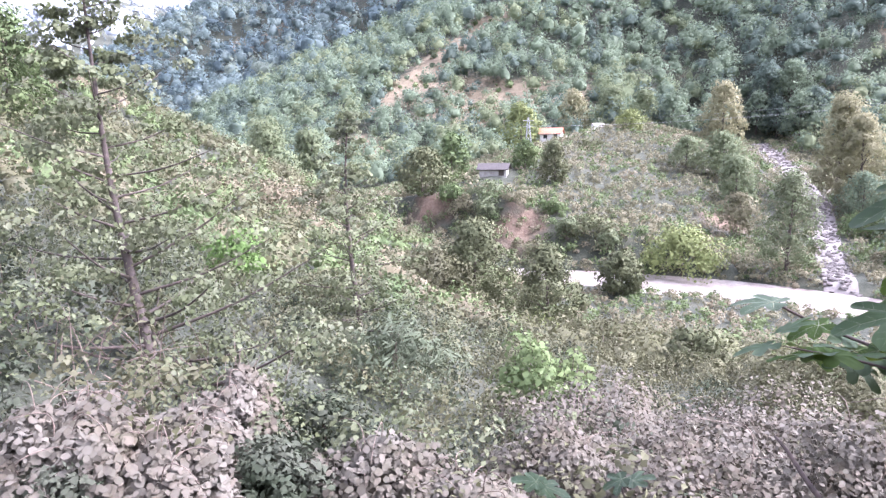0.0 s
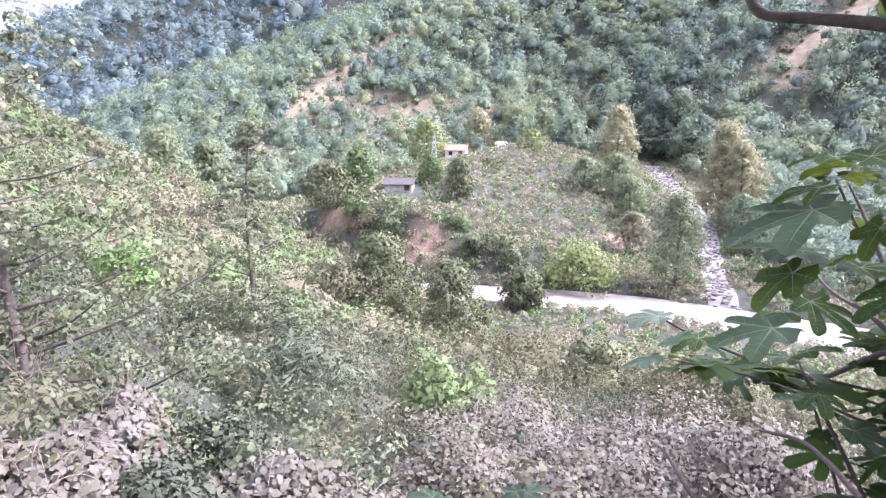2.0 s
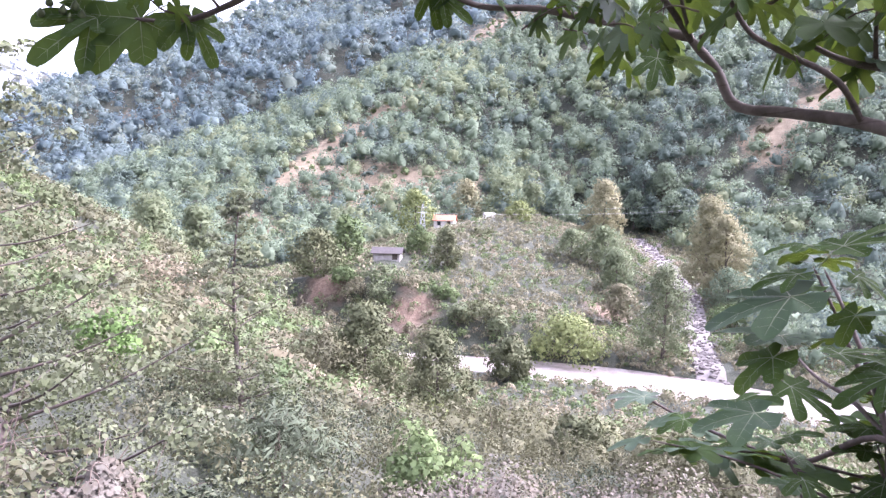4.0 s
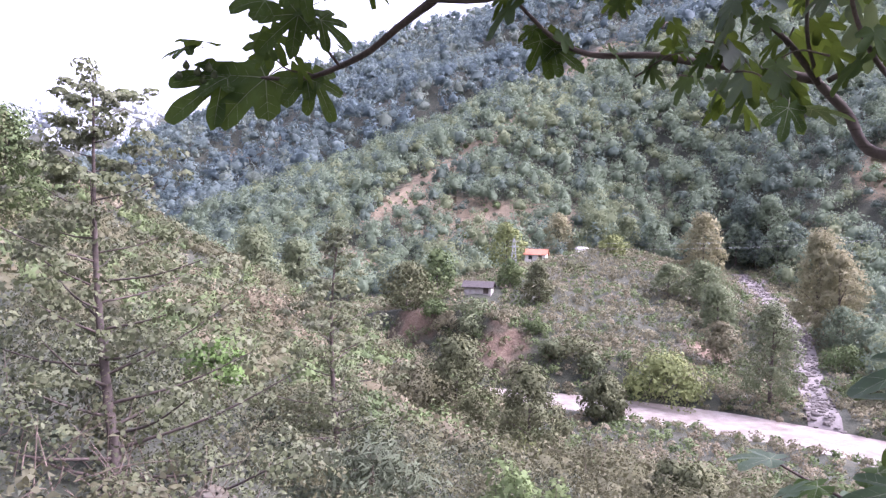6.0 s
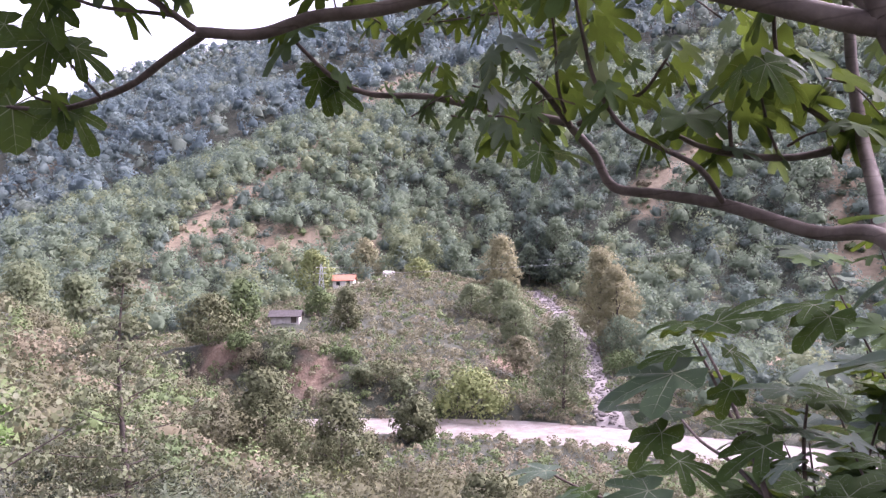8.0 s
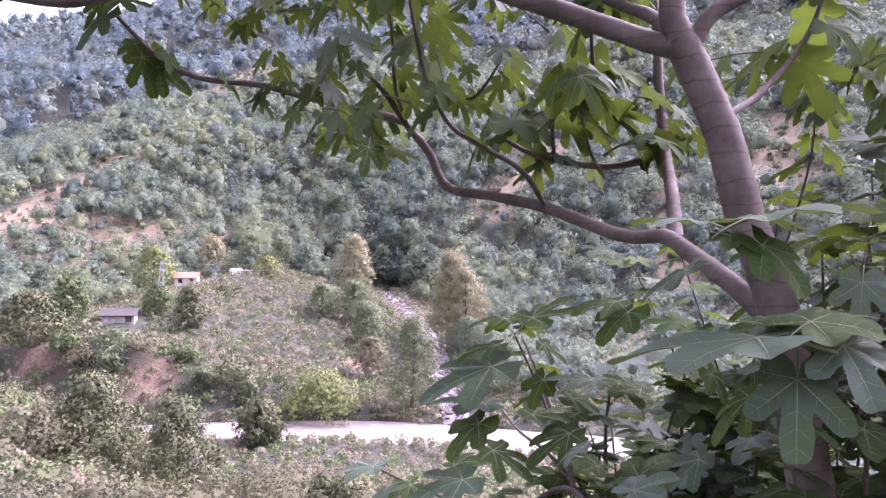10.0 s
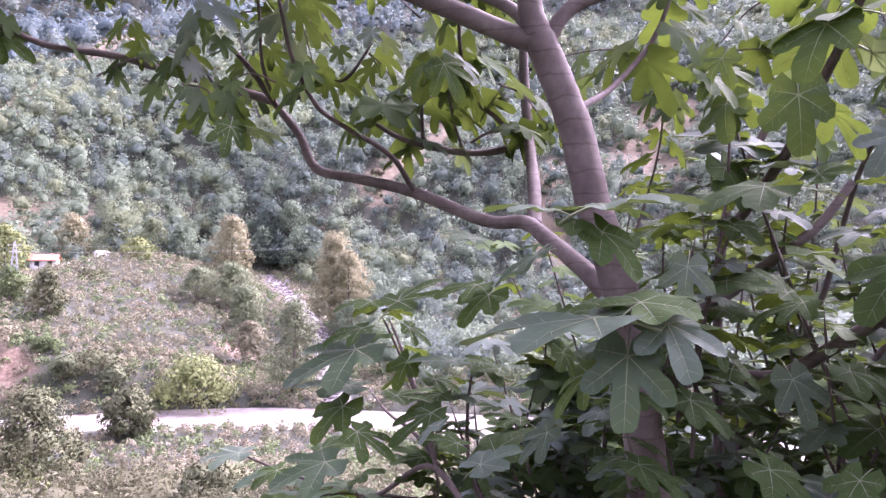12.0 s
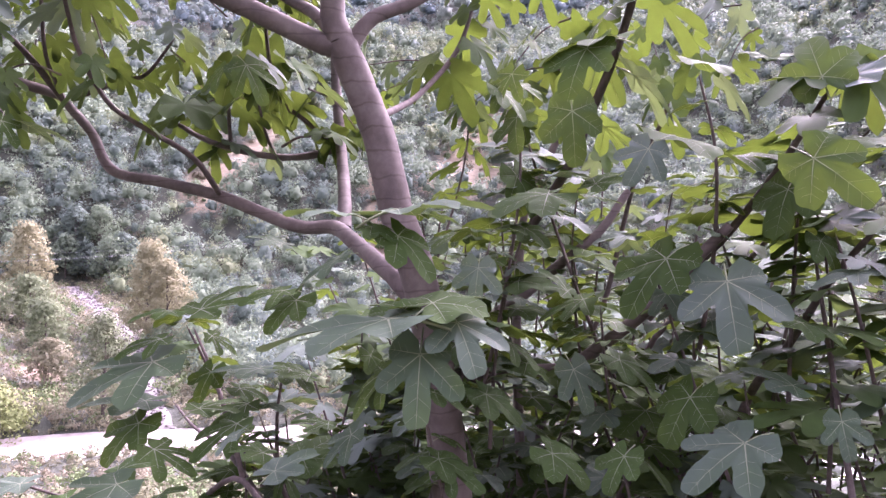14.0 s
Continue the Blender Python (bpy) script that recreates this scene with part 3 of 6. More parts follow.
def near_slope(x, y):
    b, r = bearing(x, y), np.hypot(x, y)
    return (r > 7.0) & (r <= 26) & (b > -48) & (b < 55) & (np.hypot(x + 4.6, y - 10.0) > 1.0)


thicket(2.0, on_knoll, 1.35, 48, 0.31, [SHRUB, SHRUB_GREEN, SHRUB_DRY], "knoll_shrubs", "low dusty green and olive scrub covering the knoll", [0.62, 0.96], 51)
thicket(1.7, mid_slope, 1.3, 110, 0.18, [SHRUB_NEAR, SHRUB_GREEN, SHRUB_DRY], "slope_shrubs", "mixed olive and grey-green scrub on the slope", [0.6, 0.9], 52, 0.9)
thicket(1.7, river_bank, 0.9, 60, 0.23, [SHRUB, SHRUB_GREEN, SHRUB_DRY], "bank_scrub", "low scrub and weeds along the river bank", [0.5, 0.8], 54, 0.7)
thicket(1.3, near_slope, 1.15, 440, 0.09, [SHRUB_NEAR, DUSTY_GREEN, ALDER], "near_shrubs", "tangled grey-green scrub on the steep slope", [0.5, 0.75], 53, 0.9)


def glade(x, y):
    b, r = bearing(x, y), np.hypot(x, y)
    return (r > 205) & (r < 620) & (b > -20) & (b < 90) & (bareness(x, y) > 0.55) & clear_of_water(x, y, 13, 8)


gx_, gy_ = scatter(4.6, -250, 620, 60, 620, glade)
ok_ = faces_valley(gx_, gy_, 2) & (rng.uniform(0, 1, len(gx_)) < 0.6)
gx_, gy_ = gx_[ok_], gy_[ok_]
gr_ = rng.uniform(0.8, 2.4, len(gx_))
V = crowns(np.stack([gx_, gy_, height(gx_, gy_) + gr_ * 0.5], 1), gr_, 50, 0.36 * gr_, loose=0.45)
stuff("glade_shrubs", V, [SHRUB_GREEN, SHRUB_DRY, FOREST], "dark shrubs dotted over dry grass", "shrubs", rng.integers(0, 3, len(gx_)))


# ---- fig tree ----
def tube(points, radii, sides=9, steps=5, gnarl=0.0, seed=0):
    """A tapering round limb through the points."""
    P = np.array(points, float)
    r = np.interp(np.linspace(0, 1, len(P)), np.linspace(0, 1, len(radii)), radii)
    ext = np.concatenate([[2 * P[0] - P[1]], P, [2 * P[-1] - P[-2]]])
    C, Q = [], []
    for i in range(len(P) - 1):
        for u in np.linspace(0, 1, steps, endpoint=False):
            a, b, c, d = ext[i:i + 4]
            C.append(0.5 * (2 * b + (c - a) * u + (2 * a - 5 * b + 4 * c - d) * u * u + (3 * b - a - 3 * c + d) * u ** 3))
            Q.append(r[i] + (r[i + 1] - r[i]) * u)
    C.append(P[-1])
    Q.append(r[-1])
    C, Q = np.array(C), np.array(Q)
    Q[-1] *= 0.15 if radii[-1] < 0.009 else 0.9
    T = unit(np.gradient(C, axis=0))
    side = unit(np.cross(T, np.array([0.31, 0.17, 0.93]) if abs(T[0, 2]) < 0.8 else np.array([0.9, 0.3, 0.1])))
    other = np.cross(T, side)
    a = np.linspace(0, 2 * math.pi, sides, endpoint=False)
    local = np.random.default_rng(seed)
    Q = Q[:, None] * (1 + gnarl * local.uniform(-1, 1, (len(C), sides)))
    V = C[:, None] + Q[..., None] * (np.cos(a)[None, :, None] * side[:, None] + np.sin(a)[None, :, None] * other[:, None])
    k = len(C)
    i = np.arange(k * sides).reshape(k, sides)
    j = np.roll(i, -1, axis=1)
    F = np.stack([i[:-1], j[:-1], j[1:], i[1:]], -1).reshape(-1, 4)
    return V.reshape(-1, 3), F, C


def fig_bark():
    m, n, l, b = shader("smooth_fig_bark", 0.8)
    tc = n.new("ShaderNodeTexCoord").outputs["Object"]
    fine = noise_node(n, l, 45.0, 6.0, tc)
    big = noise_node(n, l, 9.0, 6.0, tc)
    wave = n.new("ShaderNodeTexWave")
    wave.wave_type, wave.bands_direction = "BANDS", "Z"
    wave.inputs["Scale"].default_value, wave.inputs["Distortion"].default_value, wave.inputs["Detail"].default_value = 5.0, 2.2, 3.0
    wave.inputs["Detail Scale"].default_value = 2.0
    l.new(tc, wave.inputs["Vector"])
    col = ramp(n, l, big, [(0.25, (0.055, 0.04, 0.034)), (0.5, (0.122, 0.094, 0.081)), (0.75, (0.18, 0.147, 0.13))])
    col = mixed(n, l, 0.5, col, ramp(n, l, fine, [(0.3, (0.5, 0.46, 0.44)), (0.7, (1, 1, 1))]), "MULTIPLY")
    ring = ramp(n, l, wave.outputs["Fac"], [(0.0, (0.35, 0.29, 0.26)), (0.012, (0.6, 0.55, 0.5)), (0.03, (1, 1, 1)), (1.0, (1, 1, 1))])
    col = mixed(n, l, 0.5, col, ring, "MULTIPLY")
    l.new(col, b.inputs["Base Color"])
    bump(n, l, b, fine, 0.35, 0.003)
    return m


FIG_BARK = fig_bark()
FIG_TWIG = bark_material("fig_twig_bark", (0.13, 0.095, 0.08), (0.055, 0.04, 0.035), 60.0)
# grey-blue film over these leaves: waxy bloom with the sky's sheen in its colour
FIG_LEAF = leaf_material("sky_sheen_fig_leaf", [(0.018, 0.046, 0.013), (0.027, 0.066, 0.017), (0.038, 0.088, 0.021), (0.054, 0.115, 0.026)], 0.9, 0.26, 0.7, dust=0.6, dust_sheen_colour=(0.138, 0.168, 0.172), shine=0.24, spread=0.6, warm=(1.0, 1.0, 0.95), through=(0.11, 0.135, 0.018), even=0.15)
FIG_GREEN = leaf_material("green_fig_leaf", [(0.017, 0.041, 0.006), (0.028, 0.064, 0.009), (0.039, 0.086, 0.011), (0.058, 0.113, 0.015)], 0.9, 0.3, 0.76, dust=0.14, dust_sheen_colour=(0.07, 0.1, 0.08), shine=0.13, spread=0.7, warm=(1.0, 1.0, 0.85), through=(0.125, 0.14, 0.016), even=0.1)
FIG_VEIN = leaf_material("fig_vein", [(0.19, 0.24, 0.12), (0.29, 0.35, 0.19)], 0.9, 0.25, 0.5)

LOBES = {  # depth of the bays, then lobes as bearing, length and half-width
    0: (0.41, (0, 1.0, 20), (49, 0.76, 19), (-49, 0.8, 19), (100, 0.5, 23), (-101, 0.48, 23)),
    1: (0.48, (0, 1.0, 23), (54, 0.74, 23), (-54, 0.7, 23), (108, 0.5, 24), (-108, 0.52, 24)),
    2: (0.34, (0, 1.0, 17), (43, 0.84, 17), (-44, 0.8, 17), (90, 0.56, 20), (-90, 0.58, 20)),
    3: (0.55, (0, 1.0, 27), (60, 0.78, 26), (-60, 0.8, 26), (118, 0.55, 26), (-118, 0.52, 26)),
}
FINE = (-0.97, -0.88, -0.74, -0.56, -0.37, -0.18, 0.0, 0.18, 0.37, 0.56, 0.74, 0.88, 0.97)
COARSE = (-0.93, -0.62, -0.25, 0.25, 0.62, 0.93)


def leaf_mesh(kind, droop, cup, seed, steps=FINE, veins=True, rings=(0.35, 0.72, 1.0), sheened=False):
    """A lobed fig leaf one unit long, its veins meeting at the origin, with its stalk behind."""
    r = np.random.default_rng(seed)
    lobes = sorted(LOBES[kind][1:])
    bays = [(a[0] + a[2] + b[0] - b[2]) / 2 for a, b in zip(lobes[:-1], lobes[1:])]
    ang = np.radians(np.array(sorted([-168, -150, 150, 168] + bays + [c + w * k for c, L, w in lobes for k in steps])))
    bay = LOBES[kind][0]
    deg = np.degrees(ang)
    rad_ = np.where(np.abs(deg) > 125, bay * 0.95, bay)
    for c, L, w in LOBES[kind][1:]:
        x = np.abs(deg - c) / w
        rad_ = np.maximum(rad_, bay + (L * r.uniform(0.9, 1.06) - bay) * np.clip(1 - x ** 2.5, 0, 1) ** 0.6)
    rad_ *= 1 + 0.018 * np.sin(deg * 0.42 + seed) + 0.02 * r.uniform(-1, 1, len(ang))
    rad_[[0, -1]] = 0.2
    axes = np.radians(np.array([c for c, L, w in lobes]))
    tilt = r.uniform(-0.16, 0.16, len(axes))

    def surface(x, y):
        rr, th = math.hypot(x, y), math.atan2(x, y)
        k = int(np.argmin(np.abs(axes - th)))
        off = rr * abs(math.sin(th - axes[k]))
        z = -droop * max(y, 0) ** 2 - cup * abs(x) ** 1.6 - 0.05 * rr ** 3 + 0.22 * off * min(1, rr * 2) + tilt[k] * max(0, rr - 0.35)
        return z + 0.02 * math.sin(7 * th + seed) * rr + 0.02 * math.sin(11 * x + 5 * y + seed) * rr

    V, F, idx = [(0, 0, 0)], [], []
    for f in rings:
        for a, q in zip(ang, rad_):
            x, y = math.sin(a) * q * f, math.cos(a) * q * f
            V.append((x, y, surface(x, y)))
    n = len(ang)
    for i in range(n - 1):
        F.append((0, 2 + i, 1 + i))
        for g in range(len(rings) - 1):
            p, q = 1 + g * n + i, 1 + (g + 1) * n + i
            F += [(p, p + 1, q + 1), (p, q + 1, q)]
    idx = [0] * len(F)

    def strip(p0, p1, w0, sides):
        """A raised vein between two places of the blade."""
        p0, p1 = np.array(p0), np.array(p1)
        d = (p1 - p0) / np.linalg.norm(p1 - p0)
        s = np.array([d[1], -d[0]])
        for sign in sides:
            base = len(V)
            for u in (0.0, 0.33, 0.66, 1.0):
                q = p0 + (p1 - p0) * u
                for sd in (-1, 1):
                    e = q + s * sd * (w0 * (1 - u) + 0.0012)
                    V.append((e[0], e[1], surface(q[0], q[1]) + sign * 0.006))
            for k in (0, 2, 4):
                F.extend([(base + k, base + k + 1, base + k + 3), (base + k, base + k + 3, base + k + 2)])
                idx.extend([1, 1])

    for c, L, w in lobes if veins else ():
        a = math.radians(c)
        t, s = np.array([math.sin(a), math.cos(a)]), np.array([math.cos(a), -math.sin(a)])
        strip(t * 0.01, t * L * 0.93, 0.0085, (1, -1))
        for u in (0.36, 0.55, 0.74):
            for sd in (-1, 1):
                reach = 0.95 * L * u * math.tan(math.radians(w)) * (1.0 if u < 0.7 else 0.6)
                strip(t * L * u, t * (L * u + reach * 0.75) + s * sd * reach, 0.0014, (1,))
    base = len(V)
    for u in (0.0, 0.33, 0.66, 1.0) if veins else ():
        for k in range(4):
            a = k * 1.571
            V.append((0.014 * math.cos(a), -0.45 * u, 0.014 * math.sin(a) - 0.12 * u * u))
    for s_ in (0, 4, 8) if veins else ():
        for k in range(4):
            i, j = base + s_ + k, base + s_ + (k + 1) % 4
            F += [(i, j, j + 4), (i, j + 4, i + 4)]
            idx += [1, 1]
    me = bpy.data.meshes.new("fig_leaf")
    me.from_pydata([tuple(map(float, v)) for v in V], [], F)
    me.materials.append(FIG_LEAF if sheened else FIG_GREEN)
    me.materials.append(FIG_VEIN)
    me.polygons.foreach_set("material_index", idx)
    me.polygons.foreach_set("use_smooth", [True] * len(F))
    me.update()
    return me


LEAF_KINDS = ((0, 0.1, 0.12), (1, 0.16, 0.16), (2, 0.1, 0.1), (3, 0.12, 0.2), (0, 0.2, 0.22), (2, 0.22, 0.22), (1, 0.04, 0.06))
LEAF_MESHES = [leaf_mesh(k, d, c, 11 + i, sheened=i in (0, 4, 6)) for i, (k, d, c) in enumerate(LEAF_KINDS)]
MID_LEAVES = [leaf_mesh(k, d, c, 11 + i, COARSE, False, (0.55, 1.0)) for i, (k, d, c) in enumerate(LEAF_KINDS)]
FAR_LEAVES = [leaf_mesh(k, d, c, 31 + i, (-0.9, -0.35, 0.35, 0.9), False, (1.0,)) for i, (k, d, c) in enumerate(LEAF_KINDS)]
fig_tree = thing("fig_tree", (1.74, 0.82, ground_z(1.74, 0.82) - 0.05), "leafy fig tree with smooth grey-brown bark on the slope", "tree")
LEAF_POSES, HEROES = [], []  # pose matrix, mesh number
lrng = random.Random(5)


def leaf_pose(base, axis, up, size):
    y = Vector(axis).normalized()
    zv = Vector(up)
    zv = (zv - y * zv.dot(y)).normalized()
    x = y.cross(zv)
    m = Matrix((x, y, zv)).transposed().to_4x4()
    return Matrix.Translation(base) @ m @ Matrix.Diagonal((size * 0.88, size, size, 1))


def hero(base, tip, facing, kind=None):
    b, t = Vector(base), Vector(tip)
    to_path = (Vector((0.1, -0.1, 1.7)) - b).normalized()
    up = Vector((0, 0, 1)) * (1 - facing) + to_path * facing
    HEROES.append((leaf_pose(b, t - b, up, (t - b).length * (0.86 if b.z > 2.1 and kind is None else 1.0)), (lrng.choice((2, 1, 2, 5)) if b.z > 2.1 else lrng.choice((0, 4, 1, 6, 0))) if kind is None else kind))


def spray(C, first, every, size, seed):
    """Leaves round a twig from that share of its length on, and a tuft at its tip."""
    q = random.Random(seed)
    seg = np.linalg.norm(np.diff(C, axis=0), axis=1)
    s = np.concatenate([[0], np.cumsum(seg)])
    places = list(np.arange(first * s[-1], s[-1], every)) + [s[-1] * f for f in (0.98, 1.0)]
    for i, u in enumerate(places):
        p = Vector([np.interp(u, s, C[:, k]) for k in range(3)])
        a = i * 2.4 + q.uniform(-0.4, 0.4)
        out = Vector((math.cos(a), math.sin(a), q.uniform(-0.15, 0.45)))
        tip_dir = Vector(C[-1] - C[-3]).normalized()
        if u > 0.96 * s[-1]:
            out = out * 0.8 + tip_dir * 0.7
        out.normalize()
        sz = size * q.uniform(0.6, 1.2)
        droop = Vector((out.x, out.y, out.z * 0.3 - (q.uniform(0.5, 1.7) if p.z > 2.1 else q.uniform(-0.1, 0.45))))
        up = Vector((q.uniform(-0.4, 0.4), q.uniform(-0.4, 0.4), 1))
        LEAF_POSES.append((leaf_pose(p + out * sz * 0.42, droop, up, sz), q.choice((1, 2, 5, 2, 0)) if p.z > 2.1 else q.randrange(len(LEAF_MESHES))))


LEAFY = {"twig": (0.5, 0.085, 0.13), "shoot": (0.3, 0.062, 0.115), "branch": (0.5, 0.075, 0.17)}
limb_count = [0]


def limb(name, points, r0, r1, first=None):
    limb_count[0] += 1
    big = r0 > 0.02
    V, F, C = tube(points, [r0, r1], 14 if r0 > 0.03 else 8, 8 if big else 5, 0.035 if big else 0.06, limb_count[0])
    part(name, np_mesh(name, V, F, FIG_BARK if r0 > 0.016 else FIG_TWIG, smooth=True), fig_tree)
    if first != 2 and (name in LEAFY or r1 <= 0.007):
        f, e, s = LEAFY.get(name, (0.65, 0.09, 0.14))
        spray(C, f if first is None else first, e, s, limb_count[0])


FRUITS = [((-1.07, 2.79, 2.39), -10), ((-1.03, 2.81, 2.37), 35), ((-0.99, 2.82, 2.39), 29), ((-1.10, 2.79, 2.35), -24), ((-1.01, 2.82, 2.34), 7), ((-0.97, 2.83, 2.36), 37), ((-0.77, 2.88, 2.41), 20), ((1.93, 1.77, 2.32), 40), ((1.94, 1.76, 2.30), 34)]
limb("trunk", [(1.75, 0.80, -0.62), (1.73, 0.83, -0.1), (1.71, 0.85, 0.45), (1.67, 0.87, 0.88), (1.65, 0.91, 1.08), (1.65, 0.94, 1.28), (1.63, 0.96, 1.48), (1.61, 1.00, 1.69), (1.58, 1.05, 1.86), (1.56, 1.09, 2.05), (1.52, 1.12, 2.18), (1.47, 1.15, 2.31)], 0.059, 0.042)
limb("bough", [(1.63, 0.98, 1.57), (1.66, 1.14, 1.68), (1.73, 1.36, 1.78), (1.77, 1.49, 1.83), (1.74, 1.65, 1.84), (1.65, 1.94, 1.95), (1.56, 2.17, 2.01), (1.47, 2.36, 2.06), (1.42, 2.42, 2.20), (1.34, 2.46, 2.31)], 0.029, 0.017)
limb("bough", [(1.35, 2.51, 2.34), (1.16, 2.59, 2.39), (0.97, 2.63, 2.42), (0.78, 2.65, 2.45), (0.56, 2.67, 2.45), (0.41, 2.66, 2.50), (0.30, 2.63, 2.58), (0.24, 2.60, 2.63)], 0.02, 0.006)
limb("branch", [(1.65, 1.94, 1.95), (1.48, 1.85, 2.06), (1.32, 1.90, 2.15), (1.22, 1.91, 2.21), (1.13, 1.90, 2.34), (1.07, 1.86, 2.47), (1.02, 1.82, 2.59)], 0.0105, 0.005)
limb("twig", [(1.34, 2.46, 2.31), (1.20, 2.38, 2.41), (1.10, 2.34, 2.47), (1.01, 2.32, 2.48)], 0.014, 0.006)
limb("twig", [(1.34, 2.46, 2.31), (1.21, 2.31, 2.42), (1.16, 2.23, 2.58), (1.10, 2.15, 2.69)], 0.008, 0.005)
limb("twig", [(1.36, 2.44, 2.32), (1.45, 2.27, 2.38), (1.50, 2.18, 2.40), (1.54, 2.06, 2.52)], 0.011, 0.005)
limb("stem", [(1.78, 1.45, 1.82), (1.91, 1.58, 1.97), (2.06, 1.75, 2.16), (2.08, 1.80, 2.42), (2.07, 1.80, 2.62), (2.05, 1.80, 2.80)], 0.026, 0.016)
limb("branch", [(2.10, 1.79, 2.17), (1.99, 1.87, 2.13), (1.87, 1.93, 2.12), (1.71, 1.99, 2.14), (1.61, 2.02, 2.17), (1.53, 2.04, 2.21)], 0.017, 0.008)
limb("branch", [(2.10, 1.79, 2.16), (1.92, 1.80, 2.25), (1.78, 1.79, 2.31), (1.69, 1.73, 2.44), (1.62, 1.66, 2.55)], 0.01, 0.006)
limb("twig", [(1.72, 1.98, 2.14), (1.68, 1.94, 2.26), (1.65, 1.89, 2.39)], 0.008, 0.005)
limb("twig", [(1.88, 1.93, 2.13), (1.81, 1.90, 2.21), (1.70, 1.82, 2.35)], 0.007, 0.004)
limb("twig", [(1.90, 1.91, 2.16), (1.92, 1.83, 2.19), (1.97, 1.76, 2.19)], 0.006, 0.003)
limb("bough", [(1.47, 1.15, 2.29), (1.43, 1.22, 2.32), (1.25, 1.43, 2.45), (1.03, 1.65, 2.57), (0.77, 1.88, 2.61), (0.47, 2.08, 2.57), (0.27, 2.15, 2.55), (0.10, 2.21, 2.50), (-0.09, 2.21, 2.49)], 0.031, 0.017)
limb("bough", [(-0.07, 2.23, 2.49), (-0.20, 2.44, 2.46), (-0.34, 2.60, 2.40), (-0.58, 2.78, 2.35), (-0.76, 2.84, 2.36), (-0.95, 2.89, 2.37)], 0.016, 0.006, 2)
limb("twig", [(-0.09, 2.22, 2.50), (-0.20, 2.21, 2.57), (-0.30, 2.20, 2.63), (-0.40, 2.16, 2.72)], 0.013, 0.006)
limb("twig", [(-0.10, 2.22, 2.51), (-0.17, 2.25, 2.55), (-0.39, 2.28, 2.57), (-0.53, 2.28, 2.63), (-0.63, 2.28, 2.71)], 0.008, 0.004)
limb("twig", [(-0.43, 2.65, 2.37), (-0.51, 2.56, 2.46), (-0.53, 2.51, 2.50)], 0.006, 0.004)
limb("twig", [(-0.56, 2.78, 2.37), (-0.65, 2.71, 2.37), (-0.71, 2.63, 2.43)], 0.005, 0.003)
limb("bough", [(1.47, 1.15, 2.31), (1.45, 1.16, 2.39), (1.44, 1.14, 2.56), (1.42, 1.11, 2.79)], 0.038, 0.024)
limb("bough", [(1.49, 1.14, 2.29), (1.54, 1.10, 2.38), (1.65, 1.03, 2.45), (1.79, 0.92, 2.58), (1.92, 0.80, 2.73)], 0.024, 0.012)
limb("branch", [(1.47, 1.15, 2.31), (1.50, 1.28, 2.42), (1.54, 1.47, 2.53), (1.54, 1.67, 2.67)], 0.022, 0.012)
limb("branch", [(1.63, 0.96, 1.45), (1.76, 0.98, 1.41), (1.88, 0.97, 1.36), (2.05, 0.97, 1.37)], 0.014, 0.013)
limb("bough", [(2.05, 0.97, 1.37), (2.06, 0.79, 1.39), (2.03, 0.63, 1.49), (1.99, 0.48, 1.60), (1.92, 0.39, 1.66), (1.89, 0.33, 1.73), (1.89, 0.26, 1.80)], 0.022, 0.012)
limb("bough", [(1.67, 0.97, 1.44), (1.87, 1.01, 1.48), (2.04, 1.04, 1.53), (2.19, 1.00, 1.61), (2.29, 0.93, 1.70), (2.39, 0.82, 1.82), (2.47, 0.75, 1.96)], 0.026, 0.014)
limb("stem", [(2.29, 1.08, 0.92), (2.28, 1.09, 1.36), (2.30, 1.10, 1.52), (2.31, 1.09, 1.78), (2.32, 1.06, 1.94), (2.34, 0.96, 2.14), (2.34, 0.93, 2.25)], 0.018, 0.012)
limb("branch", [(1.57, 1.08, 2.12), (1.82, 1.17, 2.23), (2.02, 1.18, 2.40), (2.10, 1.17, 2.54), (2.15, 1.16, 2.71)], 0.011, 0.006)
limb("branch", [(2.16, 0.96, 1.83), (2.02, 0.75, 2.00), (1.94, 0.64, 2.13), (1.84, 0.53, 2.24), (1.78, 0.46, 2.34), (1.71, 0.41, 2.40)], 0.016, 0.009)
limb("branch", [(2.12, 0.55, 1.55), (2.11, 0.45, 1.66), (2.10, 0.32, 1.79), (2.06, 0.20, 1.93), (2.01, 0.12, 2.03), (1.97, 0.06, 2.11)], 0.014, 0.006)
limb("stem", [(2.26, 0.43, 0.99), (2.27, 0.31, 1.33), (2.22, 0.19, 1.50), (2.15, 0.09, 1.66), (2.06, -0.03, 1.80)], 0.014, 0.007)
limb("stem", [(2.43, 0.77, 0.87), (2.42, 0.75, 1.16), (2.50, 0.67, 1.45), (2.48, 0.42, 1.65), (2.43, 0.17, 1.93), (2.33, 0.01, 2.07)], 0.013, 0.006)
limb("stem", [(2.47, 1.10, 0.78), (2.46, 1.10, 1.08), (2.62, 0.93, 1.50), (2.57, 0.77, 1.99), (2.48, 0.62, 2.22), (2.46, 0.61, 2.29)], 0.012, 0.006)
limb("shoot", [(1.79, 1.73, 0.66), (1.78, 1.84, 0.86), (1.70, 1.93, 1.12), (1.63, 2.00, 1.35), (1.57, 2.03, 1.49)], 0.01, 0.004)
limb("shoot", [(1.68, 1.45, 0.78), (1.61, 1.55, 0.99), (1.60, 1.57, 1.19), (1.63, 1.58, 1.35)], 0.009, 0.004)
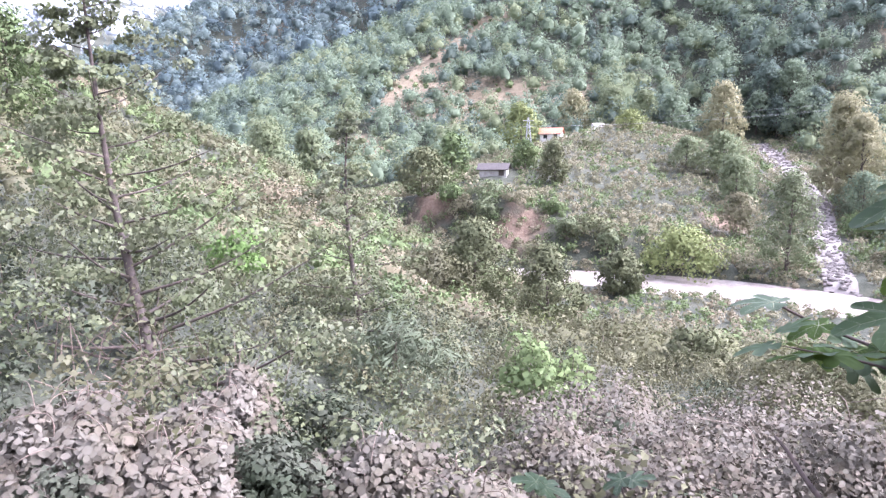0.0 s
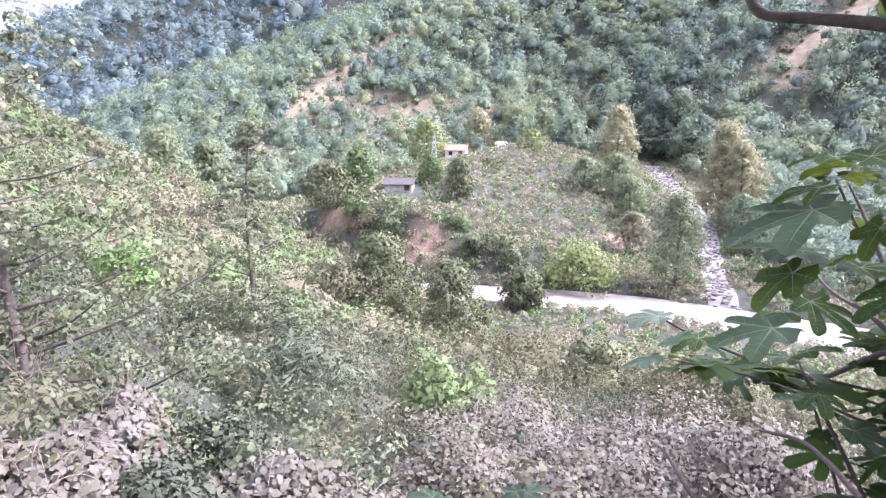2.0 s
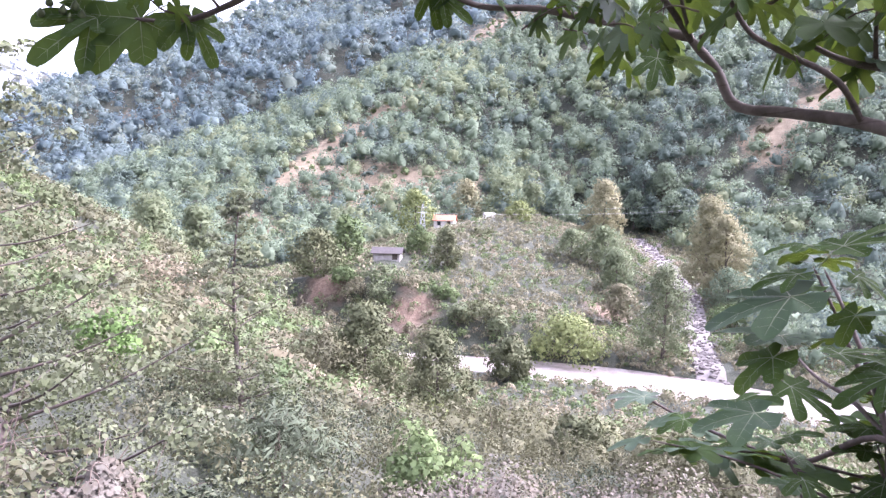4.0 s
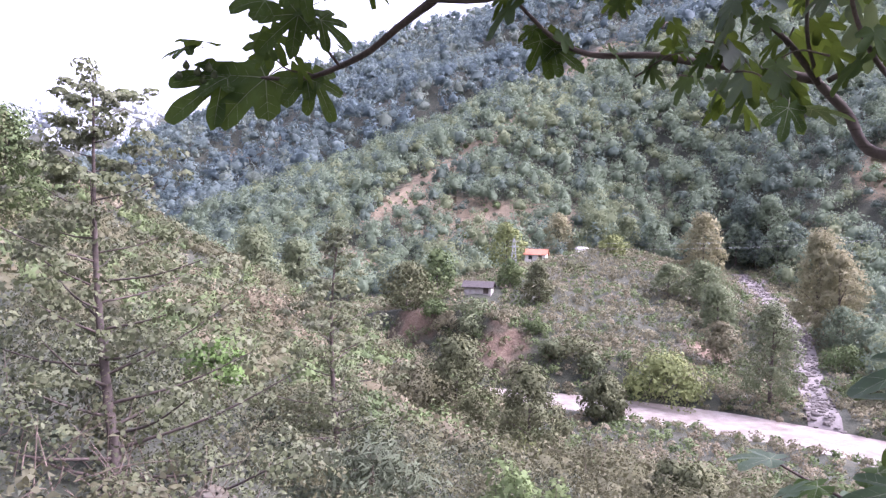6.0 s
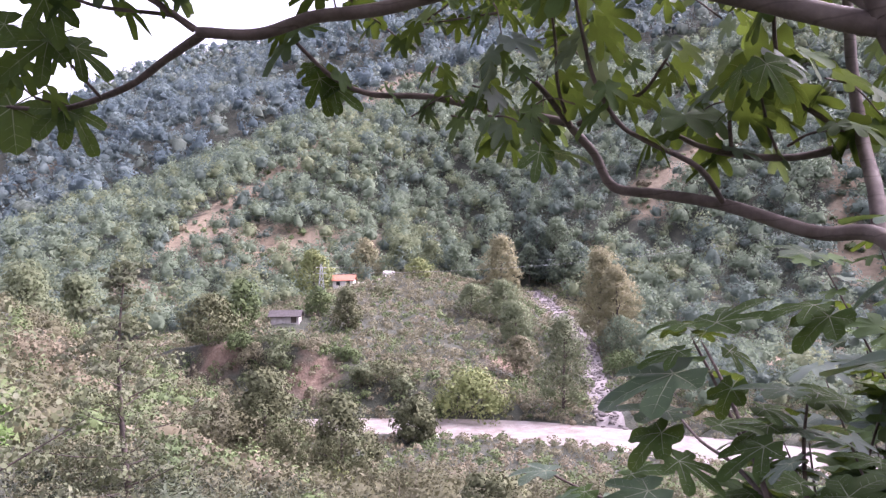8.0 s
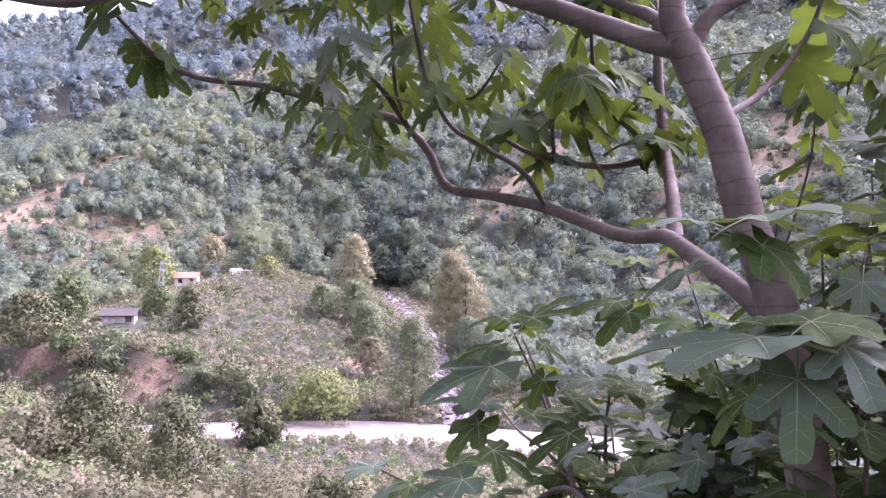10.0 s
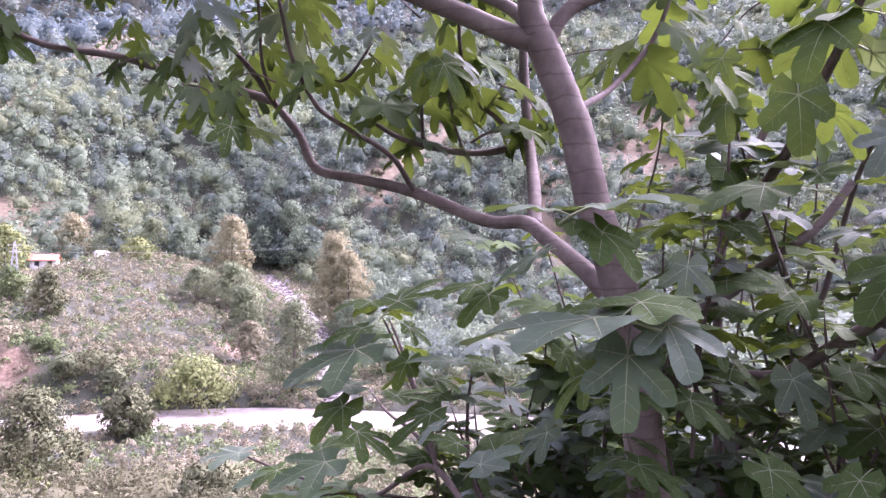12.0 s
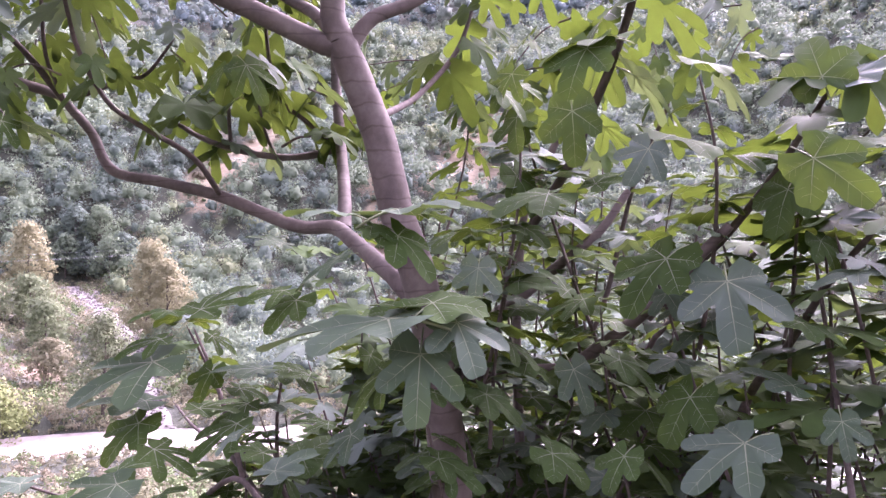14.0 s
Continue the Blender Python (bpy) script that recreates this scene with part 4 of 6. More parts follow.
limb("shoot", [(1.40, 1.34, 1.01), (1.43, 1.56, 1.07), (1.42, 1.84, 0.90), (1.39, 2.10, 0.87), (1.30, 2.34, 0.89), (1.20, 2.46, 0.94)], 0.01, 0.004, 2)
limb("shoot", [(1.48, 1.48, 1.00), (1.59, 1.83, 1.08), (1.63, 2.07, 1.11), (1.68, 2.29, 1.17)], 0.009, 0.004, 2)
limb("shoot", [(1.45, 1.54, 1.07), (1.49, 1.69, 1.25), (1.52, 1.82, 1.38), (1.54, 1.94, 1.49)], 0.009, 0.004, 2)
limb("shoot", [(1.13, 1.28, 0.83), (1.15, 1.42, 0.85), (1.16, 1.54, 0.85), (1.13, 1.68, 0.82)], 0.008, 0.004, 2)
limb("shoot", [(0.93, 1.49, 0.64), (0.92, 1.65, 0.68), (0.93, 1.77, 0.70), (0.95, 1.89, 0.69)], 0.008, 0.004, 2)
limb("shoot", [(0.78, 1.98, -1.06), (0.74, 2.02, -0.6), (0.68, 2.06, -0.1), (0.63, 2.11, 0.21), (0.60, 2.18, 0.32), (0.58, 2.24, 0.41)], 0.006, 0.003, 2)
limb("shoot", [(0.38, 1.86, -1.02), (0.35, 1.88, -0.55), (0.3, 1.93, -0.05), (0.28, 1.98, 0.27), (0.28, 2.05, 0.38), (0.28, 2.08, 0.44)], 0.006, 0.003, 2)

# single large leaves
hero((1.20, 2.46, 0.94), (1.06, 2.56, 0.93), 0.1)
hero((1.28, 2.29, 0.90), (1.17, 2.30, 0.87), 0.2)
hero((1.36, 2.10, 1.01), (1.44, 1.98, 1.08), 0.3)
hero((1.35, 2.07, 0.88), (1.30, 2.07, 0.81), 0.4)
hero((0.63, 2.21, 0.38), (0.71, 2.20, 0.41), 0.2)
hero((0.28, 2.09, 0.45), (0.20, 2.10, 0.46), 0.3)
hero((0.30, 2.08, 0.44), (0.39, 2.06, 0.42), 0.3)
hero((0.57, 2.13, 0.43), (0.50, 2.13, 0.40), 0.4)
hero((-0.76, 2.84, 2.36), (-0.99, 2.76, 2.13), 0.6)
hero((-0.92, 2.85, 2.36), (-1.14, 2.77, 2.36), 0.5)
hero((-0.94, 2.85, 2.35), (-1.16, 2.75, 2.15), 0.6)
hero((-0.55, 2.79, 2.35), (-0.45, 2.79, 2.16), 0.7)
hero((-0.58, 2.78, 2.35), (-0.69, 2.73, 2.22), 0.6)
hero((-0.49, 2.54, 2.51), (-0.35, 2.54, 2.41), 0.6)
hero((-0.56, 2.48, 2.51), (-0.74, 2.48, 2.36), 0.6)
hero((-0.65, 2.35, 2.51), (-0.80, 2.32, 2.48), 0.6)
hero((-0.53, 2.30, 2.59), (-0.48, 2.31, 2.42), 0.6)
hero((-0.68, 2.31, 2.61), (-0.76, 2.31, 2.55), 0.6)
hero((0.35, 2.67, 2.50), (0.40, 2.65, 2.33), 0.7)
hero((0.40, 2.67, 2.47), (0.53, 2.62, 2.37), 0.6)
hero((0.32, 2.66, 2.54), (0.24, 2.68, 2.50), 0.5)
hero((-1.06, 2.78, 2.46), (-1.20, 2.74, 2.41), 0.3)
hero((-1.02, 2.79, 2.49), (-1.12, 2.95, 2.55), 0.2)
hero((1.23, 0.68, 1.53), (1.15, 0.63, 1.40), 0.5, 0)
hero((1.19, 0.73, 1.6), (1.08, 0.98, 1.57), 0.14, 6)
hero((1.3, 0.64, 1.59), (1.22, 0.53, 1.51), 0.23, 0)
hero((1.27, 0.68, 1.63), (1.43, 0.67, 1.67), 0.18, 3)
hero((1.26, 0.75, 1.61), (1.29, 0.86, 1.65), 0.2, 1)
hero((1.25, 0.79, 1.48), (1.18, 0.84, 1.40), 0.23, 5)
hero((1.26, 0.84, 1.79), (1.27, 0.77, 1.77), 0.23, 3)
hero((1.29, 0.79, 1.77), (1.31, 0.69, 1.69), 0.27, 1)
hero((1.24, 0.89, 1.82), (1.19, 1.03, 1.84), 0.03, 6)
hero((1.31, 0.81, 1.83), (1.51, 0.71, 1.87), 0.03, 6)
hero((1.45, 0.69, 1.70), (1.40, 0.67, 1.61), 0.8, 0)
hero((1.30, 0.99, 1.72), (1.23, 1.06, 1.66), 0.14, 6)
hero((1.74, 0.23, 1.67), (1.59, 0.17, 1.54), 0.6, 0)
hero((1.76, 0.37, 1.72), (1.64, 0.44, 1.61), 0.32, 1)
hero((1.71, 0.01, 1.40), (1.67, -0.01, 1.33), 0.8, 0)
hero((1.67, 0.18, 1.34), (1.53, 0.27, 1.27), 0.32, 0)
hero((1.79, 0.50, 1.47), (1.81, 0.40, 1.42), 0.23, 1)
hero((1.84, 0.12, 1.44), (1.82, 0.22, 1.48), 0.18, 6)
hero((1.39, 0.36, 2.14), (1.30, 0.46, 2.12), 0.15, 1)
hero((1.34, 0.37, 2.11), (1.26, 0.38, 2.02), 0.34, 1)
hero((1.69, 0.27, 2.15), (1.76, 0.17, 2.13), 0.23, 3)
hero((1.68, 0.32, 1.99), (1.77, 0.17, 1.95), 0.18, 3)
hero((1.57, 0.34, 1.95), (1.50, 0.36, 1.87), 0.8, 0)
hero((1.87, 0.06, 2.12), (1.92, 0.10, 2.24), 0.8, 3)
hero((1.90, 0.01, 2.12), (2.02, -0.07, 2.22), 0.32, 0)
hero((1.56, 0.03, 1.90), (1.52, -0.07, 1.82), 0.7, 1)
hero((1.83, 0.01, 1.97), (1.95, -0.07, 2.00), 0.27, 3)
hero((1.99, 0.20, 2.22), (1.97, 0.26, 2.25), 0.27, 1)
hero((2.01, 0.18, 2.22), (2.08, 0.12, 2.25), 0.27, 1)
hero((2.00, 0.19, 2.22), (2.02, 0.19, 2.27), 0.32, 0)
hero((1.76, 0.68, 1.89), (1.64, 0.77, 1.87), 0.32, 3)
hero((2.03, 0.84, 2.04), (1.92, 1.05, 2.12), 0.25, 0)
hero((1.92, 0.14, 1.88), (1.85, 0.16, 1.78), 0.34, 3)
hero((1.81, 0.80, 1.66), (1.92, 0.73, 1.70), 0.18, 3)
hero((1.94, 0.63, 1.93), (2.02, 0.59, 1.99), 0.27, 1)
hero((1.71, 0.60, 1.64), (1.69, 0.66, 1.70), 0.23, 2)
hero((1.87, 0.84, 1.96), (1.89, 0.77, 1.85), 0.27, 1)
hero((2.01, 0.34, 1.56), (1.92, 0.41, 1.50), 0.18, 6)
hero((1.90, 0.00, 1.69), (1.83, 0.07, 1.67), 0.18, 6)
hero((1.96, 0.08, 1.76), (1.95, 0.03, 1.69), 0.23, 1)
hero((0.99, 0.83, 1.33), (1.07, 0.81, 1.36), 0.18, 6)
hero((1.09, 1.08, 1.34), (1.05, 1.14, 1.30), 0.14, 0)
hero((1.51, 0.85, 1.23), (1.55, 0.75, 1.20), 0.23, 1)
hero((1.59, 0.58, 1.27), (1.61, 0.49, 1.22), 0.27, 3)
hero((1.76, 0.61, 1.44), (1.75, 0.55, 1.33), 0.32, 0)
hero((1.83, 0.34, 1.39), (1.75, 0.38, 1.30), 0.32, 3)
hero((1.66, 0.81, 1.37), (1.68, 0.70, 1.32), 0.23, 1)
hero((1.38, 1.02, 1.29), (1.31, 1.07, 1.22), 0.18, 0)
hero((1.60, 0.41, 1.29), (1.53, 0.43, 1.23), 0.27, 1)
hero((1.83, 0.10, 1.58), (1.85, 0.01, 1.55), 0.16, 3)
hero((1.76, 0.82, 2.18), (1.78, 0.74, 2.11), 0.23, 1)
hero((1.60, 0.53, 2.06), (1.58, 0.51, 1.93), 0.3, 1)
hero((1.78, 0.80, 2.23), (1.72, 0.83, 2.13), 0.32, 2)
hero((1.20, 1.60, 1.20), (1.25, 1.48, 1.15), 0.23, 2)
hero((1.39, 1.67, 1.57), (1.56, 1.65, 1.66), 0.14, 2)
hero((1.30, 1.69, 1.57), (1.19, 1.74, 1.57), 0.09, 1)
hero((1.27, 1.69, 1.49), (1.15, 1.71, 1.46), 0.16, 2)
hero((1.23, 1.66, 1.43), (0.99, 1.72, 1.36), 0.2, 0)
hero((1.22, 1.68, 1.32), (1.09, 1.79, 1.33), 0.09, 6)
hero((1.20, 1.68, 1.26), (1.08, 1.69, 1.18), 0.23, 1)
hero((1.36, 1.63, 1.28), (1.50, 1.61, 1.30), 0.14, 2)
hero((1.46, 1.48, 1.40), (1.35, 1.56, 1.41), 0.09, 6)
hero((1.39, 1.49, 1.25), (1.25, 1.5, 1.19), 0.2, 2)
hero((1.08, 1.57, 1.14), (0.91, 1.60, 1.11), 0.23, 0)
hero((1.51, 1.44, 1.77), (1.43, 1.52, 1.81), 0.18, 0)
hero((1.51, 1.43, 1.63), (1.38, 1.46, 1.61), 0.18, 2)
hero((1.54, 1.41, 1.60), (1.42, 1.42, 1.53), 0.27, 1)
hero((1.43, 1.53, 1.34), (1.49, 1.46, 1.32), 0.23, 1)
hero((1.63, 1.45, 1.36), (1.56, 1.52, 1.41), 0.18, 2)
hero((1.38, 1.60, 1.39), (1.31, 1.58, 1.32), 0.27, 1)
hero((1.62, 1.35, 1.47), (1.56, 1.42, 1.49), 0.09, 6)
hero((1.41, 1.64, 1.49), (1.46, 1.58, 1.44), 0.23, 2)
hero((1.54, 1.27, 1.25), (1.47, 1.34, 1.27), 0.11, 2)
hero((1.38, 1.36, 1.19), (1.32, 1.43, 1.22), 0.18, 1)
hero((1.48, 1.31, 1.16), (1.60, 1.31, 1.22), 0.23, 3)
hero((1.65, 1.21, 1.44), (1.67, 1.16, 1.37), 0.23, 1)

# shoots that fill the crown down the slope, thick on the far side of the trunk
for k in range(105):
    q = random.Random(900 + k)
    a, d = radians(q.uniform(52, 100)), q.uniform(1.9, 3.4)
    foot = Vector((d * math.sin(a), d * math.cos(a) - 0.1, q.uniform(0.1, 1.5)))
    lean = Vector((q.uniform(-0.35, 0.35), q.uniform(-0.35, 0.35), 1)).normalized()
    rise = q.uniform(0.5, 1.0)
    bend = Vector((q.uniform(-0.1, 0.1), q.uniform(-0.1, 0.1), 0))
    limb("shoot", [foot, foot + lean * rise * 0.35 + bend, foot + lean * rise * 0.7 + bend * 1.6, foot + lean * rise + bend * 1.5], 0.006, 0.003, 0.1)
for k in range(18):
    q = random.Random(1300 + k)
    a, d = radians(q.uniform(37, 60)), q.uniform(2.1, 3.0)
    foot = Vector((d * math.sin(a), d * math.cos(a) - 0.1, q.uniform(0.1, 0.5)))
    lean = Vector((q.uniform(-0.6, 0.2), q.uniform(-0.2, 0.5), 1)).normalized()
    rise = q.uniform(0.35, 0.7)
    limb("shoot", [foot, foot + lean * rise * 0.5, foot + lean * rise], 0.008, 0.004, 0.15)
for k in range(36):
    q = random.Random(1700 + k)
    a, d = radians(q.uniform(8, 80)), q.uniform(2.3, 3.3)
    foot = Vector((d * math.sin(a), d * math.cos(a) - 0.1, 1.7 + d * math.tan(radians(q.uniform(13, 22)))))
    lean = Vector((q.uniform(-0.6, 0.6), q.uniform(-0.6, 0.6), q.uniform(-0.35, 0.1)))
    limb("twig", [foot, foot + lean * 0.3 + Vector((0, 0, 0.04)), foot + lean * 0.6], 0.004, 0.002, 0.1)

# the upper crown, over the path, mostly out of view: added to shade the leaves below
for k in range(100):
    q = random.Random(2100 + k)
    foot = Vector((q.uniform(-1.3, 2.0), q.uniform(0.6, 3.7), q.uniform(2.9, 3.6)))
    lean = Vector((q.uniform(-0.7, 0.7), q.uniform(-0.7, 0.7), q.uniform(-0.1, 0.5)))
    limb("twig", [foot, foot + lean * 0.3, foot + lean * 0.6], 0.007, 0.004, 0.0)

# unseen branches higher still, added to block light from the sky
for k in range(150):
    q = random.Random(3100 + k)
    foot = Vector((q.uniform(-1.2, 1.9), q.uniform(0.4, 3.4), q.uniform(3.4, 4.3)))
    lean = Vector((q.uniform(-0.7, 0.7), q.uniform(-0.7, 0.7), q.uniform(-0.1, 0.3)))
    limb("branch", [foot, foot + lean * 0.3, foot + lean * 0.6], 0.008, 0.004, 0.0)
for k in range(4):
    q = random.Random(3500 + k)
    a0, a1, d = radians(q.uniform(38, 46)), radians(q.uniform(23, 36)), q.uniform(2.1, 2.8)
    e0, e1 = math.tan(radians(q.uniform(17, 20))), math.tan(radians(q.uniform(14.5, 18)))
    p0 = Vector((d * math.sin(a0), d * math.cos(a0) - 0.1, 1.66 - d * e0))
    p1 = Vector((d * math.sin(a1), d * math.cos(a1) - 0.1, 1.66 - d * e1))
    limb("shoot", [p0, p0.lerp(p1, 0.5) + Vector((0, 0, 0.03)), p1], 0.005, 0.003, 0.6)
for k in range(54):
    q = random.Random(3900 + k)
    a, d = radians(q.uniform(41, 62) if k < 22 else q.uniform(57, 82)), q.uniform(2.2, 3.2)
    top = Vector((d * math.sin(a), d * math.cos(a) - 0.1, 1.68 - d * math.tan(radians(q.uniform(6, 16)))))
    lean = Vector((q.uniform(-0.4, 0.4), q.uniform(-0.4, 0.4), 1)).normalized()
    limb("shoot", [top - lean * 0.7, top - lean * 0.35, top], 0.006, 0.003, 0.1)
for k in range(10):
    q = random.Random(4300 + k)
    a, d = radians(q.uniform(66, 102)), q.uniform(2.1, 3.3)
    top = Vector((d * math.sin(a), d * math.cos(a) - 0.1, 1.7 + d * math.tan(radians(q.uniform(-8, 4)))))
    lean = Vector((q.uniform(-0.5, 0.5), q.uniform(-0.5, 0.5), 1)).normalized()
    limb("branch", [top - lean * 0.7, top - lean * 0.35, top], 0.008, 0.004, 0.25)
for k in range(150):
    q = random.Random(3700 + k)
    a, d = radians(q.uniform(48, 99)), q.uniform(3.0, 4.8)
    top = Vector((d * math.sin(a), d * math.cos(a) - 0.1, 1.65 - d * math.tan(radians(q.uniform(2, 22)))))
    lean = Vector((q.uniform(-0.4, 0.4), q.uniform(-0.4, 0.4), 1)).normalized()
    limb("branch", [top - lean * 0.8, top - lean * 0.4, top], 0.008, 0.004, 0.0)

# unripe figs on the outer twigs
FIG_FRUIT = bark_material("fig_skin", (0.12, 0.15, 0.06), (0.05, 0.06, 0.035), 30.0)


def fruit(p, size, tilt):
    bm = bmesh.new()
    bmesh.ops.create_uvsphere(bm, u_segments=12, v_segments=9, radius=size)
    for v in bm.verts:
        k = min(1.0, max(0.0, (v.co.z / size + 1) / 2))
        f = 1 - 0.62 * k ** 2.2
        v.co = Vector((v.co.x * f, v.co.y * f, v.co.z * (1 + 0.45 * k)))
    me = bpy.data.meshes.new("fruit")
    bm.to_mesh(me)
    me.materials.append(FIG_FRUIT)
    me.polygons.foreach_set("use_smooth", [True] * len(me.polygons))
    ob = part("fruit", me, fig_tree, "small unripe fig")
    ob.matrix_basis = Matrix.Translation(p) @ pose(0, 0, 0, tilt, tilt * 0.6, 0)


for p, t in FRUITS:
    fruit(p, 0.017, t)

LEAF_POSES.sort(key=lambda e: (e[0].translation - Vector((1.3, 1.0, 1.6))).length)
LEAF_POSES = HEROES + LEAF_POSES
for m, k in LEAF_POSES[:300]:
    ob = new("leaf", LEAF_MESHES[k])
    ob.parent, ob.matrix_parent_inverse = fig_tree, Matrix.Translation(-fig_tree.location)
    ob.matrix_basis = m
def arrays(me):
    V, F, I = np.zeros(len(me.vertices) * 3), np.zeros(len(me.polygons) * 3, np.int32), np.zeros(len(me.polygons), np.int32)
    me.vertices.foreach_get("co", V)
    me.polygons.foreach_get("vertices", F)
    me.polygons.foreach_get("material_index", I)
    return V.reshape(-1, 3), F.reshape(-1, 3), I


SHAPES = [[arrays(me) for me in group] for group in (LEAF_MESHES, MID_LEAVES, FAR_LEAVES)]
OV, OF, OI, base = [], [], [], 0
for i, (m, k) in enumerate(LEAF_POSES[300:]):
    V, F, I = SHAPES[2 if m.translation.z > 2.7 or i > 1300 else 1 if i > 150 else 0][k]
    M = np.array(m)
    OV.append(V @ M[:3, :3].T + M[:3, 3])
    OF.append(F + base)
    OI.append(np.where(I == 1, 1, 0 if k in (0, 4) else 2))
    base += len(V)
me = np_mesh("outer_leaves", np.concatenate(OV), np.concatenate(OF), [FIG_LEAF, FIG_VEIN, FIG_GREEN], np.concatenate(OI), smooth=True)
tagged(part("outer_leaves", me, fig_tree), kind="stuff")


# ---- single trees and bushes ----
OLIVE = leaf_material("dark_olive_leaves", [(0.05, 0.072, 0.031), (0.09, 0.117, 0.049), (0.149, 0.171, 0.072), (0.225, 0.23, 0.111)], 0.5, 0.15, grain=8.0)
FRESH = leaf_material("fresh_leaves", [(0.09, 0.16, 0.05), (0.16, 0.25, 0.08), (0.26, 0.35, 0.13)], 0.6, 0.35)


def clumped(n, centres, radii, flat, leaf, narrow=0.65, droop=0.0, broad=False):
    """n leaves shared out over clumps."""
    k = len(centres)
    pick = rng.integers(0, k, n)
    u = unit(rng.normal(size=(n, 3)) + np.array([0, 0, 0.3]))
    r = rng.uniform(0.15, 1.0, n) ** (0.2 if broad else 0.45)
    P = centres[pick] + u * (r * radii[pick])[:, None] * np.array([1, 1, flat])
    N = u + np.array([0, 0, 0.25]) + rng.normal(size=(n, 3)) * 0.45
    s = leaf * rng.uniform(0.45, 1.5, n)
    soft = unit(unit(P - P.mean(0)) * 0.5 + u * 0.6 + np.array([0, 0, 0.15]))
    N = unit(N) * np.where((N * soft).sum(1, keepdims=True) < 0, -1, 1)
    if broad:
        N = unit(N + np.array([0, -0.3, 0.15]) + rng.normal(size=(n, 3)) * 0.3)
        return round_leaves(P, N, s), np.repeat(unit(soft * 0.35 + N * 0.75), 6, axis=0)
    s[: n // 10] *= 1.4
    return leaves(P, N, s * (1.25 if narrow < 0.4 else 1.0), s * narrow * rng.uniform(0.8, 1.2, n), droop), np.repeat(unit(soft * 0.9 + unit(N) * 0.28), 4, axis=0)


def bush(name, label, x, y, h, w, n, leaf, mat):
    """A many-stemmed bush: arching stems and a lumpy mass of leaves down to the ground."""
    q = random.Random(int(abs(x * 131 + y * 17)))
    z = ground_z(x, y)
    ob = thing(name, (x, y, z - 0.05), label, "bush", "scrub on the slopes" if name == "bush" else "")
    k = 14
    tops = []
    for i in range(k):
        a, d = i * 2.4 + q.uniform(-0.3, 0.3), w * 0.5 * math.sqrt((i + 0.5) / k) * 0.85
        hh = h * (1 - 0.5 * (2 * d / w) ** 2) * q.uniform(0.72, 1.0)
        tops.append((x + d * math.cos(a), y + d * math.sin(a), z + hh))
    for i in range(0, k, 3):
        t = Vector(tops[i])
        foot = Vector((x + q.uniform(-0.1, 0.1) * w, y + q.uniform(-0.1, 0.1) * w, z - 0.05))
        mid = foot.lerp(t, 0.5) + Vector((0, 0, 0.12 * h))
        V, F, C = tube([foot, mid, t], [0.012 + 0.006 * h, 0.004], 5, 4)
        part("stem", np_mesh("stem", V, F, TWIGS, smooth=True), ob)
    for i in range(6 if mat is DUSTY else 0):
        a, t = q.uniform(0, 6.28), Vector(tops[(i * 5) % k])
        out = Vector((math.cos(a), math.sin(a), 0)) * w * 0.3
        pts = [Vector((x, y, z)).lerp(t, 0.4), t + Vector((0, 0, 0.16)), t + out * 0.6 + Vector((0, 0, 0.2)), t + out * 1.1 + Vector((0, 0, 0.02))]
        V, F, C = tube(pts, [0.007, 0.003], 5, 5)
        part("cane", np_mesh("cane", V, F, TWIGS, smooth=True), ob, "bare arching bramble cane")
    c = np.array(tops)
    rad_ = np.full(k, 0.2 * w + 0.06 * h) * rng.uniform(0.7, 1.25, k)
    c[:, 2] -= rad_ * 0.6
    broad = mat is DUSTY or name == "alder"
    low = c * [1, 1, 0] + [0, 0, 1] * (z + (c[:, 2:] - z) * rng.uniform(0.3, 0.7, (k, 1)))
    V, N = clumped(n, np.concatenate([c, c, low]), np.concatenate([rad_, rad_ * 0.8, rad_ * 1.1]), 0.8, leaf, 0.24 if mat is WILLOW else 0.62, 0.8 if mat is WILLOW else 0.2, broad)
    part("foliage", np_mesh("foliage", V, np.arange(len(V)).reshape(-1, 6 if broad else 4), mat, normals=N), ob)
    return ob


